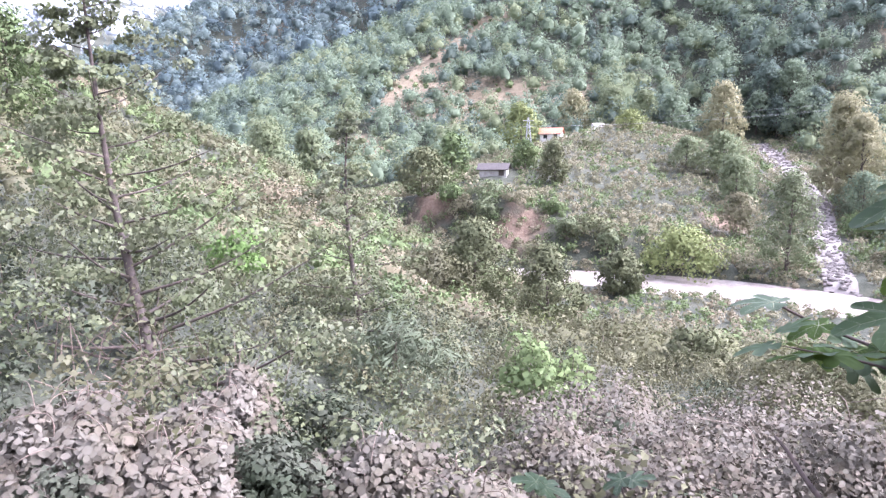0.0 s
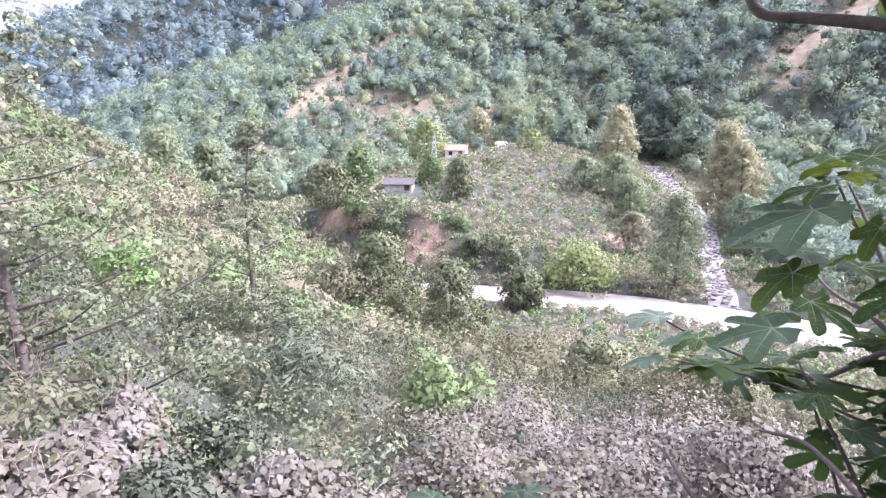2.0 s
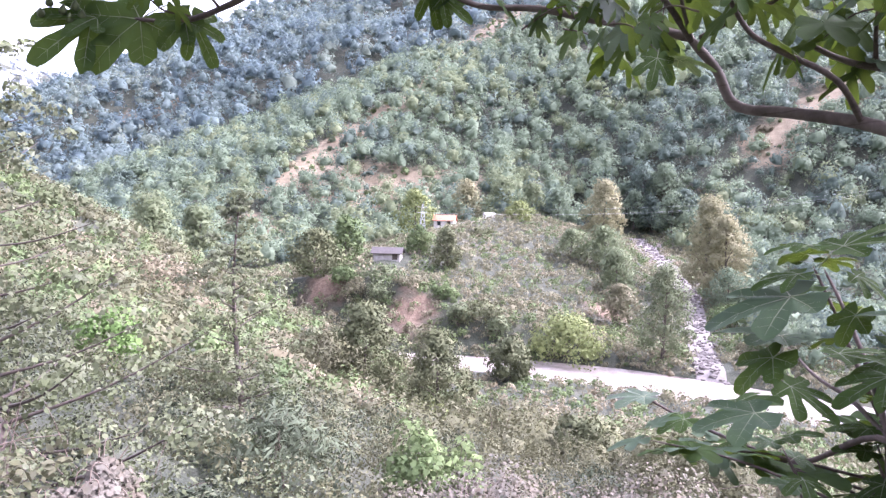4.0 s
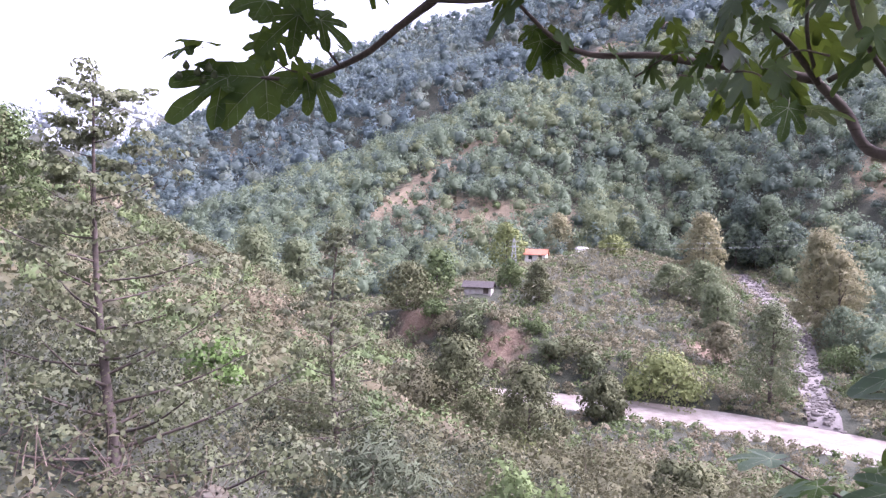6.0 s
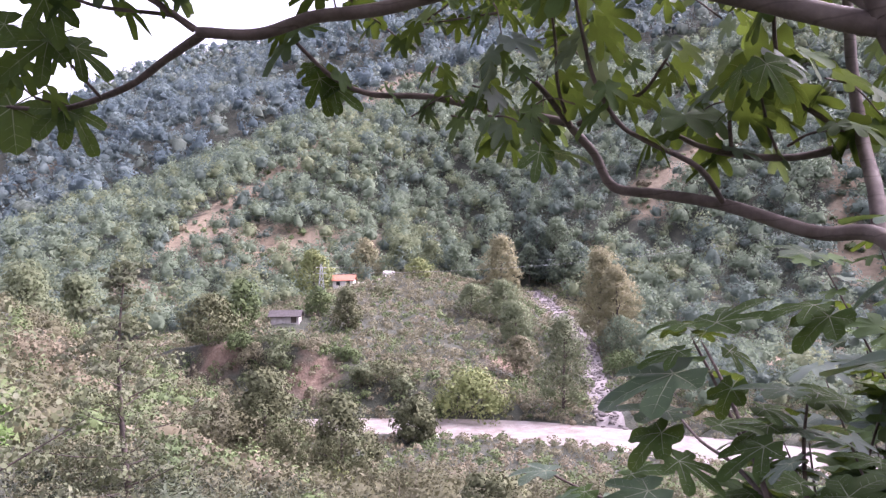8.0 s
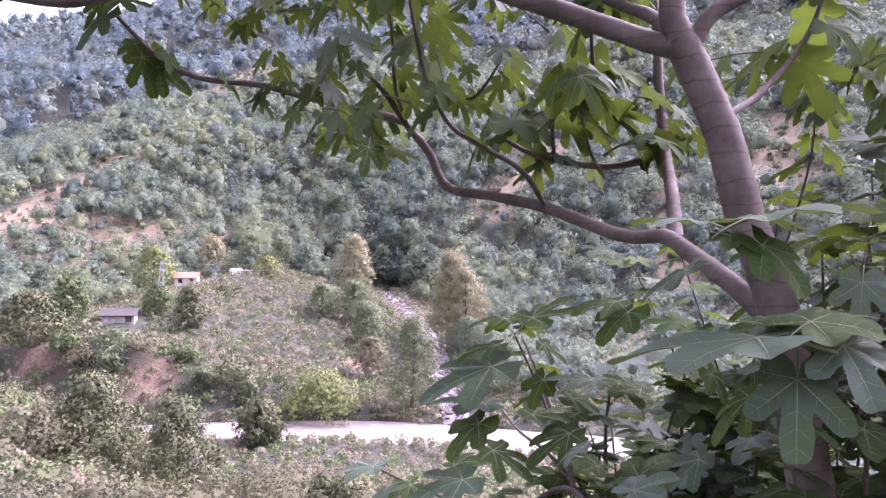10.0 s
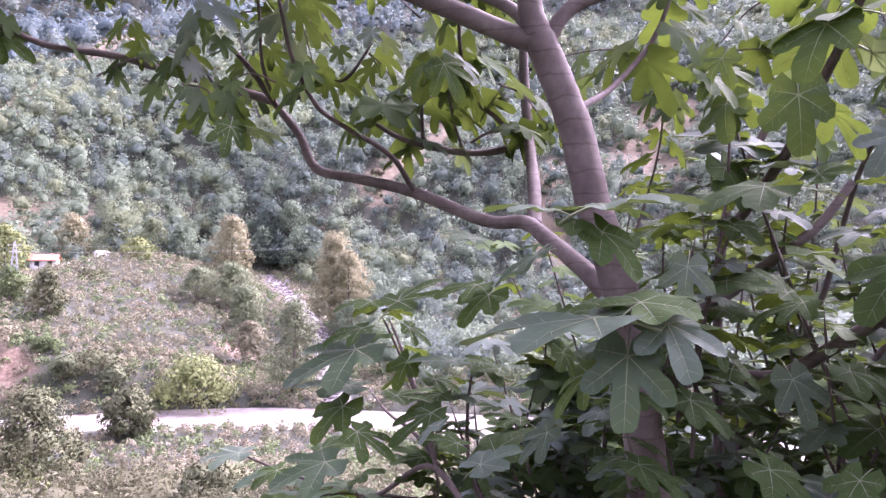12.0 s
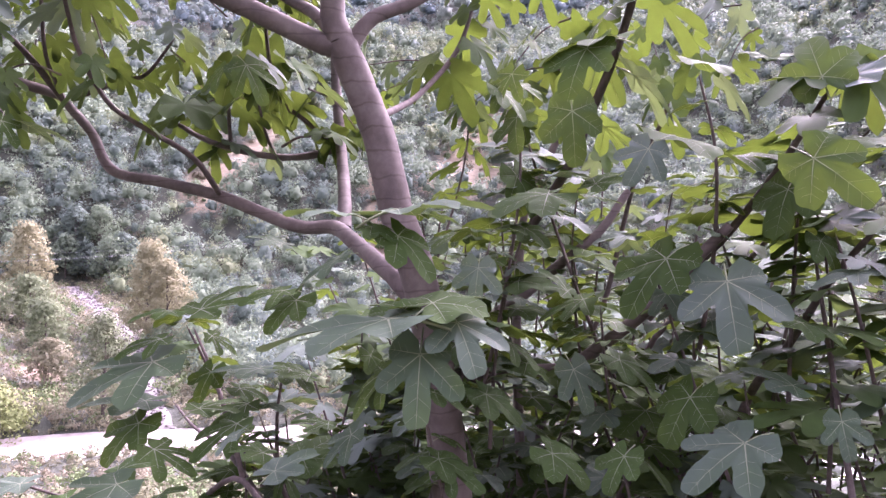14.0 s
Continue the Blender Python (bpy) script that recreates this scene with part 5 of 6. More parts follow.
def tree(name, label, x, y, h, w, n, leaf, mat):
    """A tree: tapering trunk, rising limbs, and a crown of many leaf clumps round them."""
    q = random.Random(int(abs(x * 113 + y * 29)))
    z = ground_z(x, y) - 0.1
    ob = thing(name, (x, y, z), label, "tree", "trees in the valley")
    r0 = 0.018 * h + 0.03
    lean = Vector((q.uniform(-0.04, 0.04) * h, q.uniform(-0.04, 0.04) * h, 0))
    spine = [Vector((x, y, z)), Vector((x, y, z + 0.35 * h)) + lean * 0.4, Vector((x, y, z + 0.7 * h)) + lean, Vector((x, y, z + 0.94 * h)) + lean * 1.2]
    V, F, C = tube(spine, [r0, r0 * 0.15], 7, 4, 0.06)
    part("trunk", np_mesh("trunk", V, F, BARK, smooth=True), ob)
    tops = [spine[-1]]
    k = 26
    for i in range(k):
        u = 0.14 + 0.82 * (i + q.uniform(0, 1)) / k
        env = (0.5 + 0.5 * math.sin(math.pi * min(1, u * 1.05) ** 0.8)) * (1 - 0.55 * max(0, u - 0.55) / 0.45)
        d = 0.5 * w * env * q.uniform(0.45, 0.95)
        a = i * 2.4
        p = Vector((x + d * math.cos(a), y + d * math.sin(a), z + u * h)) + lean * u
        tops.append(p)
        if i % 3 == 0:
            s = Vector((x, y, z + max(0.1, u - 0.18) * h)) + lean * u
            V, F, C = tube([s, s.lerp(p, 0.5) + Vector((0, 0, 0.02 * h)), p], [r0 * 0.35, r0 * 0.1], 5, 3)
            part("limb", np_mesh("limb", V, F, BARK, smooth=True), ob)
    c = np.array([tuple(p) for p in tops])
    rad_ = (0.17 * w + 0.025 * h) * rng.uniform(0.7, 1.35, len(c))
    V, N = clumped(n, c, rad_, 0.8, leaf)
    part("crown", np_mesh("crown", V, quad_faces(len(V) // 4), mat, normals=N), ob)
    return ob


def alder(points, r0, spread, n, leaf, label):
    """An open, leaning alder: bare trunk with many thin limbs and loose leaves."""
    base = points[0]
    ob = thing("alder", base, label, "tree", "alders on the slope")
    V, F, C = tube(points, [r0, r0 * 0.12], 9, 6, 0.06, 3)
    part("trunk", np_mesh("trunk", V, F, BARK, smooth=True), ob)
    q = random.Random(int(n))
    seg = np.concatenate([[0], np.cumsum(np.linalg.norm(np.diff(C, axis=0), axis=1))])
    H = seg[-1]
    cs, rs = [], []
    for i in range(46):
        u = 0.16 + 0.84 * ((i + q.uniform(0, 1)) / 46) ** 1.15
        s = Vector([np.interp(u * H, seg, C[:, k]) for k in range(3)])
        d = spread * (1.03 - u) ** 0.75 * q.uniform(0.5, 1.05)
        a = i * 2.4 + q.uniform(-0.4, 0.4)
        out = Vector((math.cos(a), math.sin(a), q.uniform(0.1, 0.65)))
        e = s + out * d
        m = s + out * d * 0.5 + Vector((0, 0, -0.05 * d))
        V, F, L = tube([s, m, e], [r0 * 0.3 * (1.15 - u), r0 * 0.05], 5, 4, 0.05, i)
        part("limb", np_mesh("limb", V, F, BARK, smooth=True), ob)
        for f in np.linspace(0.3, 1.0, 6):
            p = s.lerp(m, min(1, f * 2)) if f < 0.5 else m.lerp(e, f * 2 - 1)
            cs.append(tuple(p + Vector((q.uniform(-1, 1), q.uniform(-1, 1), q.uniform(-0.6, 0.9))) * 0.12 * spread))
            rs.append(0.13 * spread * q.uniform(0.5, 1.3) * (1.15 - 0.75 * u))
    V, N = clumped(n, np.array(cs), np.array(rs), 0.45, leaf, 0.7, 0.0, True)
    part("crown", np_mesh("crown", V, np.arange(len(V)).reshape(-1, 6), ALDER, normals=N), ob)
    return ob


alder([(-4.42, 10.15, -4.0), (-4.55, 10.33, -3.04), (-4.85, 10.8, -2.07), (-5.19, 11.18, -1.01), (-5.52, 11.56, 0.09), (-5.73, 11.78, 1.22), (-5.9, 11.99, 2.64), (-5.95, 12.0, 4.4)], 0.13, 3.7, 17000, 0.07, "tall slender alder with dusty green leaves on the slope")
alder([(-2.2, 17.9, -6.4), (-2.29, 18.01, -4.52), (-2.37, 18.11, -3.49), (-2.56, 18.43, -2.05), (-2.68, 18.65, -0.58), (-2.68, 18.85, 0.6), (-2.59, 19.09, 2.0)], 0.11, 3.0, 9500, 0.08, "thin alder with sparse dusty leaves among scrub")
alder([(-9.2, 11.2, -2.6), (-9.4, 11.3, -1.0), (-9.7, 11.5, 0.8), (-9.9, 11.7, 2.4), (-10.0, 11.8, 4.0)], 0.09, 3.0, 9500, 0.072, "bushy alder with dusty green leaves on the slope")


def brush(x, y, w, n, label):
    """A tangle of dead brown twigs leaning every way."""
    q = random.Random(int(x * 71 + y * 13 + 500))
    z = ground_z(x, y)
    ob = thing("dead_brush", (x, y, z), label, "brush", "dead brush under the trees")
    for i in range(n):
        a, r = q.uniform(0, 6.28), w * math.sqrt(q.uniform(0, 1)) * 0.5
        p = Vector((x + r * math.cos(a), y + r * math.sin(a), 0))
        p.z = ground_z(p.x, p.y) + q.uniform(0.1, 0.5)
        d = Vector((q.uniform(-1, 1), q.uniform(-0.4, 0.4), q.uniform(0.1, 0.8))).normalized() * q.uniform(0.6, 1.5)
        V, F, C = tube([p, p + d * 0.5 + Vector((0, 0, 0.08)), p + d], [0.012, 0.004], 5, 3)
        part("twig", np_mesh("twig", V, F, TWIGS, smooth=True), ob)
    return ob


brush(-4.7, 9.9, 2.6, 40, "tangle of dead brown twigs under an alder")
brush(-3.0, 10.6, 1.8, 18, "dead grey twigs among the scrub")
brush(-7.2, 10.8, 2.4, 22, "tangle of dead brown twigs on the slope")
tree("tree", "dark olive-green bushy tree on the slope above the river", 1.86, 45.57, 6.4, 5.6, 10500, 0.165, OLIVE)
tree("tree", "dense dark green tree with layered boughs above the river", 6.55, 42.7, 6.5, 5.2, 10500, 0.16, OLIVE)
tree("tree", "small dark bushy tree at the river bank", 20.81, 79.87, 5.03, 5.86, 5711, 0.310, OLIVE)
tree("willow", "rounded yellow-green willow on the river bank", 33.22, 95.13, 5.92, 12.56, 3958, 0.419, YELLOW)
tree("tree", "tall slim grey-green tree beside the stony stream", 45.6, 90.5, 14.0, 7.4, 7000, 0.30, SHRUB_LIGHT)
tree("tree", "tall browning tree beside the stream bed", 76.0, 133.4, 20.9, 11.0, 10500, 0.40, BROWN_LEAF)
tree("tree", "shorter browning tree beside the stream bed", 76.6, 126.8, 17.6, 9.4, 9000, 0.40, BROWN_LEAF)
tree("tree", "leafy green tree under browning trees by the stream", 74.2, 121.5, 8.2, 8.6, 4200, 0.33, FOREST)
bush("bush", "fresh green bush on the stream bank", 69.4, 112.6, 5.2, 8.5, 2600, 0.33, SHRUB_GREEN)
tree("tree", "browning tree behind the knoll", 76.5, 191.2, 16.8, 12.0, 5404, 0.55, BROWN_LEAF)
tree("tree", "round green tree on the knoll side", 59.34, 146.35, 9.62, 10.38, 2368, 0.584, FOREST_LIGHT)
tree("tree", "round grey-green tree on the knoll side", 52.75, 150.95, 6.61, 8.14, 1247, 0.591, FOREST_LIGHT)
tree("tree", "grey-green tree on the knoll side", 54.69, 128.63, 8.98, 8.28, 2247, 0.517, FOREST_LIGHT)
bush("bush", "dense dusty bush low on the knoll", 47.81, 111.67, 8.46, 6.01, 2025, 0.451, SHRUB)
bush("bush", "bright green leafy bush beside the old hut", 16.01, 134.68, 6.67, 5.34, 2200, 0.40, SHRUB_GREEN)
tree("tree", "dark upright bushy tree beside the old hut", 20.46, 126.96, 8.05, 5.29, 3000, 0.36, OLIVE)
bush("bush", "dark round bush on the knoll", 33.79, 162.44, 3.29, 5.45, 386, 0.613, OLIVE)
tree("tree", "yellowish green tree beside the shed", 49.8, 186.5, 5.2, 8.6, 1100, 0.6, YELLOW)
tree("tree", "yellowish green tree behind the hut", 20.84, 186.70, 12.59, 10.19, 2150, 0.695, YELLOW)
bush("bush", "green bush on the knoll slope", 17.40, 111.02, 3.04, 4.27, 602, 0.417, SHRUB_GREEN)
bush("bush", "light green bush above the river", 24.51, 101.97, 4.26, 3.66, 821, 0.392, SHRUB_LIGHT)
bush("bush", "dense dark green bush above the river", 22.32, 105.78, 3.07, 8.50, 1301, 0.403, OLIVE)
bush("bush", "light green bush above the river", 18.93, 105.41, 4.26, 4.08, 883, 0.399, SHRUB_LIGHT)
bush("bush", "light green bush above the red bank", 7.66, 118.34, 2.74, 7.82, 894, 0.440, SHRUB_LIGHT)
bush("bush", "olive bush above the red bank", 12.31, 114.85, 2.71, 5.71, 683, 0.429, SHRUB)
tree("tree", "fresh green tree in the valley bottom", -28.42, 114.47, 20.62, 10.66, 7000, 0.484, FOREST_LIGHT)
tree("tree", "fresh green tree in the valley bottom", -23.25, 119.72, 22.50, 9.01, 7000, 0.501, FOREST_LIGHT)
tree("tree", "dark grey-green tree below the knoll", -4.15, 125.82, 8.55, 9.83, 2735, 0.517, OLIVE)
tree("tree", "fresh green tree below the knoll", 1.49, 133.93, 9.88, 8.25, 2347, 0.550, SHRUB_GREEN)
bush("bush", "bright lime-green bush on the slope", -7.08, 22.74, 2.27, 1.87, 1597, 0.158, LIME)
tree("tree", "olive tree behind the knoll top", 41.44, 220.87, 15.64, 11.08, 2370, 0.739, BROWN_LEAF)
tree("tree", "olive tree behind the knoll top", 52.28, 218.50, 15.10, 12.19, 2517, 0.739, FOREST_LIGHT)
tree("tree", "olive tree behind the knoll top", 61.64, 216.12, 12.78, 11.08, 1937, 0.739, FOREST_LIGHT)
tree("tree", "olive tree behind the knoll top", 69.78, 213.69, 11.69, 10.34, 1654, 0.739, FOREST)
bush("bush", "olive bush on the red bank", 3.60, 117.04, 4.22, 5.76, 1300, 0.36, SHRUB)
bush("bush", "light green bush on the red bank", 7.24, 114.05, 3.76, 4.89, 1300, 0.36, SHRUB_LIGHT)
bush("bush", "green bush on the red bank", 1.06, 119.18, 3.31, 4.67, 1300, 0.36, SHRUB_GREEN)
tree("tree", "dense green tree at the stream head, tinted bluish for haze", 97.28, 217.23, 13.18, 10.54, 2600, 0.62, FOREST)
tree("tree", "dense green tree at the stream head, tinted bluish for haze", 101.89, 213.35, 11.90, 10.04, 2600, 0.62, FOREST_DARK)
tree("tree", "dense green tree at the stream head, tinted bluish for haze", 101.55, 198.97, 12.55, 10.46, 2600, 0.62, FOREST)
tree("tree", "dense green tree at the stream head, tinted bluish for haze", 101.80, 220.30, 11.45, 11.45, 2600, 0.62, FOREST_DARK)
tree("tree", "dense green tree at the stream head, tinted bluish for haze", 106.71, 215.79, 11.27, 11.27, 2600, 0.62, FOREST)
tree("tree", "dense green tree at the stream head, tinted bluish for haze", 106.48, 199.82, 10.52, 9.82, 2600, 0.62, FOREST_DARK)
tree("tree", "dark green tree high on the near slope", -22.79, 31.91, 8.06, 6.24, 7000, 0.164, OLIVE)
tree("tree", "green tree high on the near slope", -24.92, 40.39, 7.54, 4.73, 7000, 0.197, SHRUB_GREEN)
bush("willow_shrub", "tall grey-green willow shrub with narrow leaves", -1.28, 14.90, 1.93, 3.18, 2789, 0.165, WILLOW)
bush("willow_shrub", "tall grey-green willow shrub with narrow leaves", -3.07, 15.53, 0.80, 2.03, 765, 0.163, WILLOW)
bush("sapling", "slender bright green sapling among the scrub", 1.74, 14.29, 2.63, 1.60, 1728, 0.123, FRESH)
bush("sapling", "slender bright green sapling among the scrub", 2.78, 14.97, 2.25, 1.18, 957, 0.131, FRESH)
bush("bush", "green leafy bush among dusty brambles", -2.48, 7.61, 1.01, 1.48, 3079, 0.078, DUSTY_GREEN)
bush("bush", "grey-green bush among dusty brambles", -1.95, 9.61, 1.24, 1.72, 4404, 0.078, DUSTY_GREEN)
bush("bush", "green leafy bush among dusty brambles", -1.85, 6.45, 0.95, 1.15, 3200, 0.075, DUSTY_GREEN)
bush("bush", "low green weeds under dusty brambles", -3.35, 5.35, 0.62, 0.9, 1800, 0.07, DUSTY_GREEN)
bush("bush", "dark green bush below the brambles", 10.40, 27.04, 2.74, 2.96, 2965, 0.172, OLIVE)
bush("bush", "grey twiggy bush below the brambles", 10.24, 18.56, 2.93, 4.15, 7000, 0.108, SHRUB_NEAR)
bush("bush", "olive bush on the slope", 8.54, 33.75, 3.06, 7.39, 7000, 0.148, SHRUB_NEAR)
bush("sumac", "low sumac bush with yellowing leaves", 5.37, 41.20, 2.17, 3.18, 1193, 0.212, YELLOW)
bush("sumac", "low sumac bush with yellowing leaves", 3.10, 41.29, 0.86, 2.47, 370, 0.212, SHRUB_LIGHT)
bush("bush", "pale grey-green bush on the slope", -1.03, 43.42, 4.00, 4.33, 4632, 0.181, SHRUB_NEAR)
bush("bush", "brownish bush on the slope", -14.98, 57.99, 2.77, 7.39, 2726, 0.246, SHRUB_DRY)
bush("bush", "dusty bush beside the alder", -4.81, 25.07, 1.50, 3.84, 2254, 0.149, SHRUB_NEAR)
bush("bramble", "bramble bush coated in pale grey dust", -3.67, 5.79, 0.86, 1.77, 5600, 0.077, DUSTY)
bush("bramble", "bramble bush coated in pale grey dust", -2.72, 5.86, 0.95, 1.36, 5200, 0.077, DUSTY)
bush("bramble", "bramble bush coated in pale grey dust", -2.70, 8.30, 1.43, 0.98, 7140, 0.061, DUSTY)
bush("bramble", "bramble bush coated in pale grey dust", -0.90, 7.06, 1.15, 2.11, 7600, 0.077, DUSTY)
bush("bramble", "bramble bush coated in pale grey dust", 0.25, 6.57, 1.12, 1.34, 5600, 0.077, DUSTY)
bush("bramble", "wide bramble thicket coated in pale grey dust", 2.69, 10.92, 2.39, 4.14, 14742, 0.061, DUSTY)
bush("bramble", "wide bramble thicket coated in pale grey dust", 5.10, 10.09, 2.76, 3.94, 14742, 0.061, DUSTY)
bush("bramble", "wide bramble thicket coated in pale grey dust", 1.59, 8.50, 1.67, 2.57, 14742, 0.061, DUSTY)
bush("bramble", "wide bramble thicket coated in pale grey dust", 3.40, 7.71, 2.07, 3.17, 14742, 0.061, DUSTY)
bush("bramble", "wide bramble thicket coated in pale grey dust", 4.92, 7.39, 2.69, 2.34, 14742, 0.061, DUSTY)
bush("bramble", "bramble arching over the slope under pale dust", -2.91, 7.29, 0.98, 1.10, 3600, 0.075, DUSTY)
bush("bramble", "bramble arching over the slope under pale dust", -2.87, 6.29, 0.75, 1.20, 4200, 0.075, DUSTY)
bush("bramble", "bramble arching over the slope under pale dust", -2.65, 7.71, 1.29, 0.90, 3000, 0.075, DUSTY)
bush("bramble", "bramble arching over the slope under pale dust", -3.72, 6.46, 0.98, 1.30, 3600, 0.075, DUSTY)


# ---- buildings ----
def box_mesh(name, lo, hi, mat, bevel=0.0):
    bm = bmesh.new()
    bmesh.ops.create_cube(bm, size=1)
    for v in bm.verts:
        v.co = Vector([lo[k] + (v.co[k] + 0.5) * (hi[k] - lo[k]) for k in range(3)])
    if bevel:
        bmesh.ops.bevel(bm, geom=bm.edges[:], offset=bevel, segments=1, affect="EDGES")
    me = bpy.data.meshes.new(name)
    bm.to_mesh(me)
    me.materials.append(mat)
    return me


def plain(name, stops, scale, rough=0.85, depth=0.02):
    m, n, l, b = shader(name, rough)
    tc = n.new("ShaderNodeTexCoord").outputs["Object"]
    a = noise_node(n, l, scale, 6.0, tc)
    l.new(ramp(n, l, a, stops), b.inputs["Base Color"])
    bump(n, l, b, a, 0.4, depth)
    return m


PLASTER = plain("pale_plaster", [(0.3, (0.5, 0.47, 0.44)), (0.7, (0.72, 0.7, 0.67))], 1.5)
OLD_WALL = plain("stained_plaster", [(0.3, (0.26, 0.24, 0.22)), (0.7, (0.45, 0.43, 0.4))], 1.5)
DARK_ROOF = plain("weathered_roof_boards", [(0.3, (0.035, 0.03, 0.028)), (0.7, (0.08, 0.07, 0.066))], 3.0)
ORANGE_ROOF = plain("orange_roof_tiles", [(0.3, (0.3, 0.105, 0.062)), (0.7, (0.43, 0.175, 0.105))], 3.0)
DARK_WOOD = plain("dark_timber", [(0.3, (0.035, 0.028, 0.025)), (0.7, (0.09, 0.07, 0.055))], 5.0)
GLASS = shader("window_glass", 0.08)[0]
GLASS.node_tree.nodes["Principled BSDF"].inputs["Base Color"].default_value = (0.03, 0.035, 0.04, 1)
STEEL = plain("galvanised_steel", [(0.3, (0.3, 0.31, 0.32)), (0.7, (0.45, 0.46, 0.47))], 6.0, 0.5)


def slab(name, a, b, c, d, thick, mat):
    """A flat roof pitch between four corners."""
    P = [Vector(p) for p in (a, b, c, d)]
    n = (P[1] - P[0]).cross(P[3] - P[0]).normalized() * thick
    V = [tuple(p) for p in P] + [tuple(p + n) for p in P]
    F = [(0, 3, 2, 1), (4, 5, 6, 7), (0, 1, 5, 4), (1, 2, 6, 5), (2, 3, 7, 6), (3, 0, 4, 7)]
    me = bpy.data.meshes.new(name)
    me.from_pydata(V, [], F)
    me.materials.append(mat)
    return me


def turned(ob, deg):
    ob.rotation_euler = (0, 0, radians(deg))
    return ob


def local(name, mesh, parent, label=""):
    ob = new(name, mesh)
    ob.parent = parent
    return tagged(ob, label) if label else ob


def gable_house(name, label, at, turn, w, d, wall, rise, wall_mat, roof_mat, overhang, windows):
    ob = turned(thing(name, at, label, "house"), turn)
    t = 0.25
    local("wall", box_mesh("wall", (-w / 2, -d / 2, -1.5), (w / 2, -d / 2 + t, wall), wall_mat), ob)
    local("wall", box_mesh("wall", (-w / 2, d / 2 - t, -1.5), (w / 2, d / 2, wall), wall_mat), ob)
    for s in (-1, 1):
        me = bpy.data.meshes.new("gable")
        x0, x1 = sorted((s * w / 2, s * (w / 2 - t)))
        y0, y1 = -d / 2 + t, d / 2 - t
        V = [(x, y, z) for x in (x0, x1) for y, z in ((y0, -1.5), (y1, -1.5), (y1, wall), (0, wall + rise * 0.93), (y0, wall))]
        me.from_pydata(V, [], [(0, 1, 2, 3, 4), (9, 8, 7, 6, 5)] + [(i, i + 5, (i + 1) % 5 + 5, (i + 1) % 5) for i in range(5)])
        me.materials.append(wall_mat)
        local("gable", me, ob)
    o = overhang
    drop = rise * o / (d / 2)
    xw = w / 2 + o
    local("roof", slab("roof", (-xw, -d / 2 - o, wall - drop), (xw, -d / 2 - o, wall - drop), (xw, 0, wall + rise), (-xw, 0, wall + rise), 0.12, roof_mat), ob)
    local("roof", slab("roof", (xw, d / 2 + o, wall - drop), (-xw, d / 2 + o, wall - drop), (-xw, 0, wall + rise), (xw, 0, wall + rise), 0.12, roof_mat), ob)
    for x, z0, ww, hh, nm in windows:
        pane = local(nm, box_mesh(nm, (x - ww / 2, -d / 2 - 0.03, z0), (x + ww / 2, -d / 2 + 0.02, z0 + hh), GLASS if nm == "window" else DARK_WOOD), ob)
        for s in (-1, 1):
            f = local("frame", box_mesh("frame", (x + s * ww / 2 - 0.05, -d / 2 - 0.06, z0 - 0.05), (x + s * ww / 2 + 0.05, -d / 2 - 0.031, z0 + hh + 0.05), DARK_WOOD), pane)
    return ob


gable_house("hut", "old low hut with a sagging dark roof on the knoll", (9.4, 129.3, ground_z(9.4, 129.3) + 0.2), -14, 5.0, 3.4, 0.7, 0.85, OLD_WALL, DARK_ROOF, 0.5, [(1.6, -0.6, 0.9, 1.2, "door")])
gable_house("house", "small white house with an orange tiled roof", (29.3, 188.5, ground_z(29.3, 188.5) - 0.1), -18, 5.5, 4.8, 2.2, 1.3, PLASTER, ORANGE_ROOF, 0.45, [(-1.3, 0.8, 0.9, 1.0, "window"), (1.4, 0.0, 0.9, 1.9, "door")])
gable_house("shed", "small white shed beside a track on the knoll", (42.4, 191.5, ground_z(42.4, 191.5) - 0.1), 8, 2.8, 2.2, 2.0, 0.35, PLASTER, PLASTER, 0.1, [(0.0, 0.7, 0.7, 0.7, "window")])


# ---- lattice pylon and its wires ----
def rod(a, b, r):
    V, F, C = tube([a, Vector(a).lerp(Vector(b), 0.5), b], [r, r], 4, 1)
    return np_mesh("strut", V, F, STEEL)


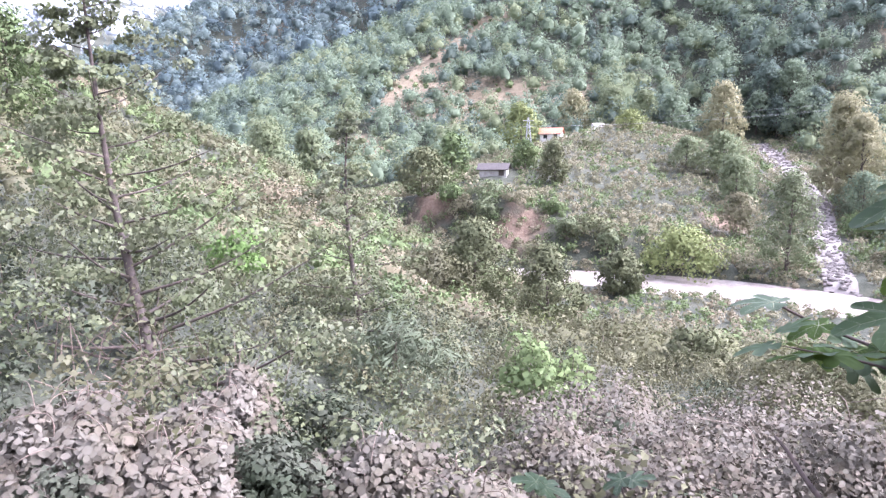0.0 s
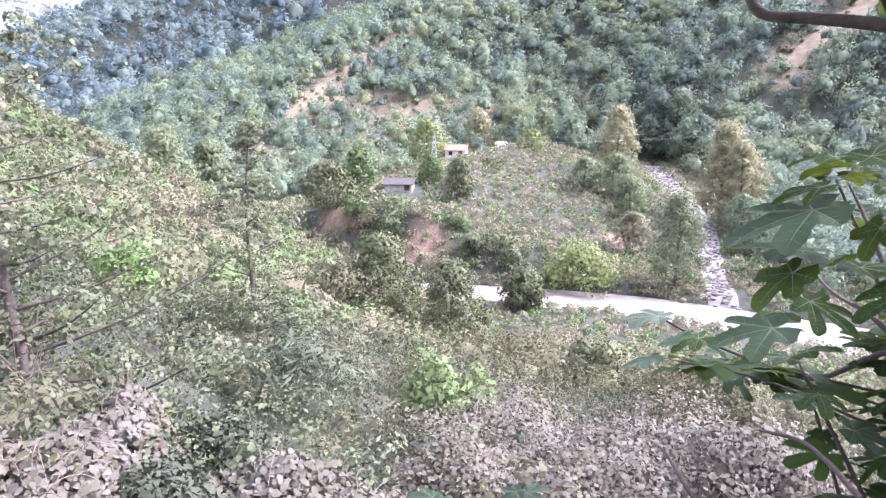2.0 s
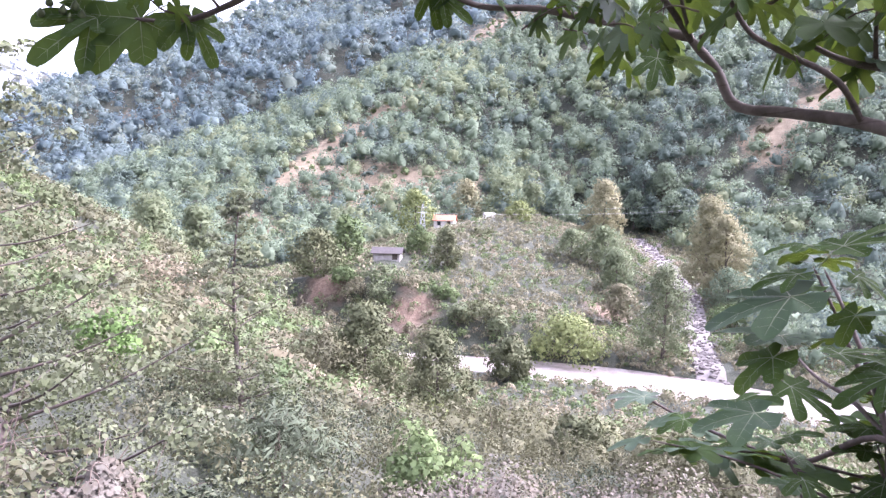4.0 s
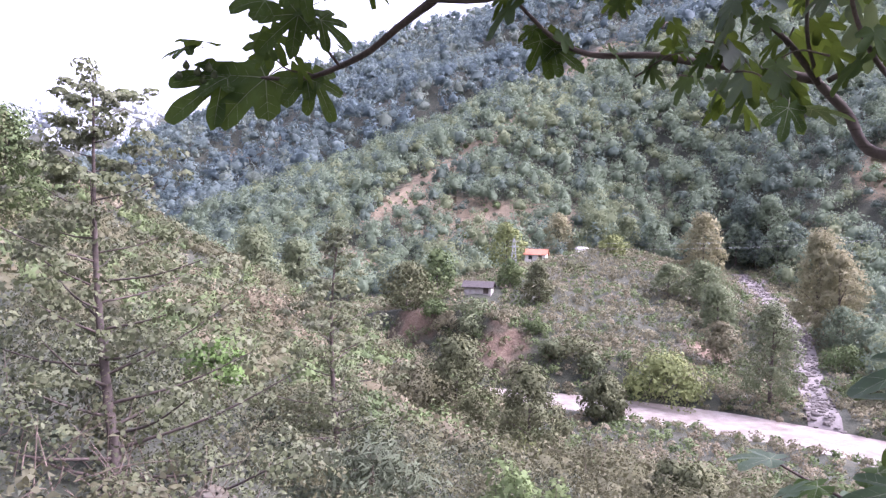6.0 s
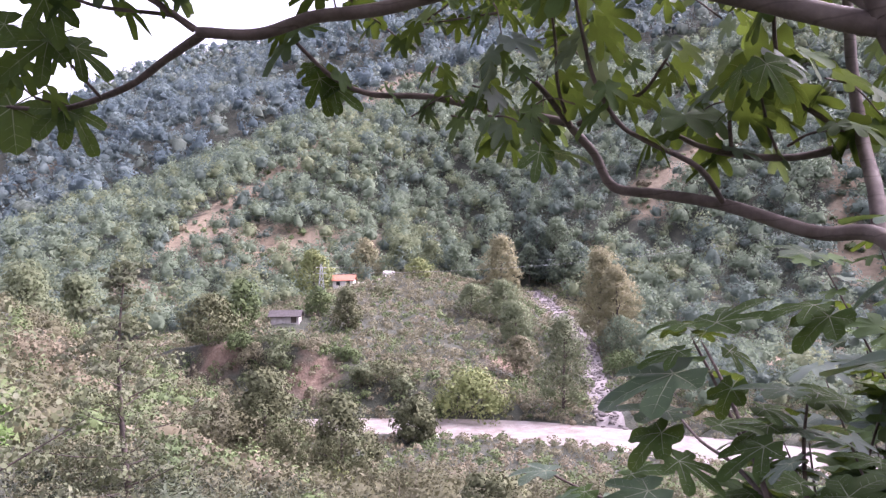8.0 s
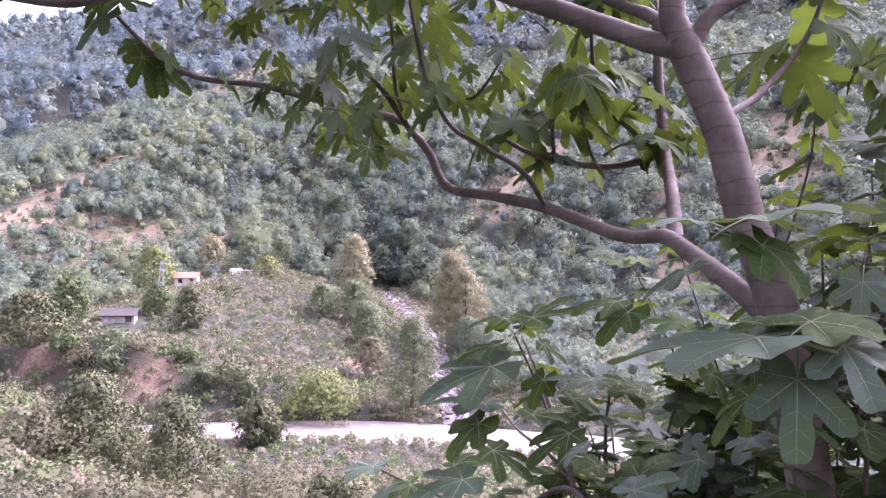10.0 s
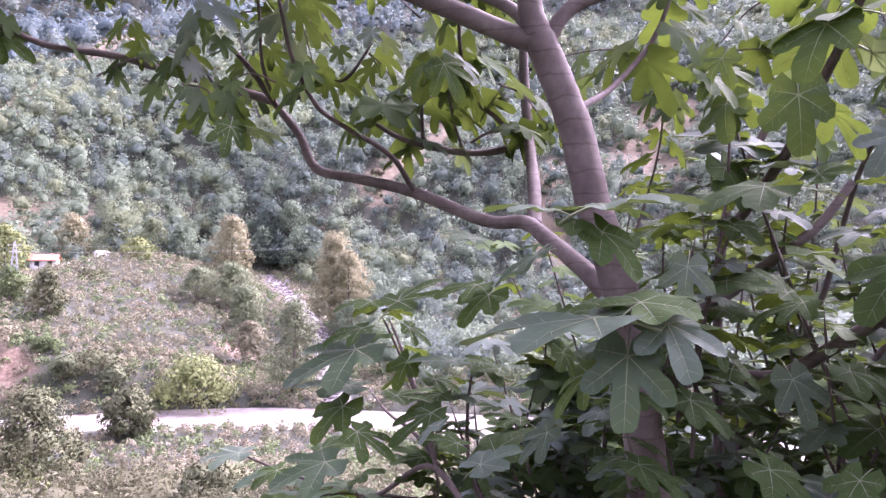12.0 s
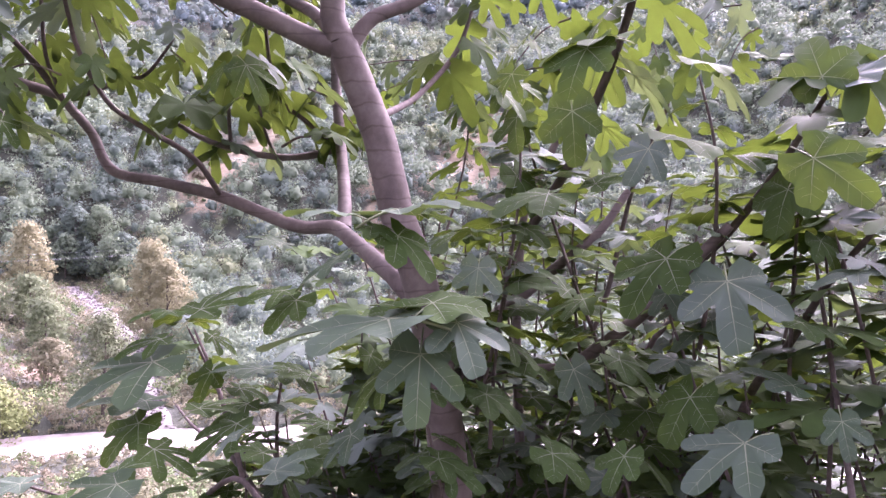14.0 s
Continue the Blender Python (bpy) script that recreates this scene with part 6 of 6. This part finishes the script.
px, py = 20.9, 171.0
pz = ground_z(px, py)
pylon = thing("pylon", (px, py, pz), "grey steel lattice pylon on the knoll", "pylon")
for s in (-1, 1):
    for u in (-1, 1):
        part("leg", rod((px + s * 0.9, py + u * 0.9, pz - 0.2), (px + s * 0.15, py + u * 0.15, pz + 9.0), 0.05), pylon)
for i in range(6):
    a0, a1 = 0.9 - 0.75 * i / 6, 0.9 - 0.75 * (i + 1) / 6
    for u in (-1, 1):
        part("brace", rod((px - a0, py + u * a0, pz + 1.5 * i), (px + a1, py + u * a1, pz + 1.5 * (i + 1)), 0.03), pylon)
        part("brace", rod((px + a0, py + u * a0, pz + 1.5 * i), (px - a1, py + u * a1, pz + 1.5 * (i + 1)), 0.03), pylon)
for zz in (6.8, 8.2):
    part("cross_arm", rod((px - 1.3, py, pz + zz), (px + 1.3, py, pz + zz), 0.05), pylon)


def wire(a, b, sag):
    a, b = Vector(a), Vector(b)
    pts = [a.lerp(b, i / 12) - Vector((0, 0, sag * 4 * (i / 12) * (1 - i / 12))) for i in range(13)]
    V, F, C = tube(pts, [0.011, 0.011], 4, 2)
    return tagged(new("power_line", np_mesh("power_line", V, F, STEEL)), "thin grey power line slung across the valley", "wire", "power lines")


for s, zz in ((-1.3, 6.8), (1.3, 6.8), (1.3, 8.2)):
    wire((px + s, py, pz + zz), (190 + s * 2, 150, 12 + zz), 5)


# ---- stones of the stream and the river's edge ----
def stones(name, line, n, spread, lo, hi, lift, label):
    q = np.random.default_rng(77)
    pts = np.array(line, float)[:, :2]
    s = np.concatenate([[0], np.cumsum(np.hypot(*np.diff(pts, axis=0).T))])
    u = q.uniform(0, s[-1], n)
    wide = spread * (0.8 + 1.2 * u / s[-1])
    x = np.interp(u, s, pts[:, 0]) + q.normal(size=n) * wide
    y = np.interp(u, s, pts[:, 1]) + q.normal(size=n) * wide
    bm = bmesh.new()
    bmesh.ops.create_icosphere(bm, subdivisions=1, radius=1)
    U = np.array([tuple(v.co) for v in bm.verts])
    F = np.array([[v.index for v in f.verts] for f in bm.faces])
    bm.free()
    size = q.uniform(lo, hi, (n, 1, 1)) * q.uniform(0.6, 1.3, (n, 1, 3)) * np.array([1, 1, 0.65])
    P = np.stack([x, y, height(x, y) + lift], 1)[:, None] + U[None] * size * q.uniform(0.75, 1.2, (n, len(U), 1))
    FF = (F[None] + np.arange(n)[:, None, None] * len(U)).reshape(-1, 3)
    ob = new(name, np_mesh(name, P.reshape(-1, 3), FF, STONE))
    return tagged(ob, label, "stones", kind="stuff")


stones("stream_stones", STREAM_LINE, 900, 1.3, 0.15, 0.55, 0.15, "pale boulders and cobbles in the stream bed")
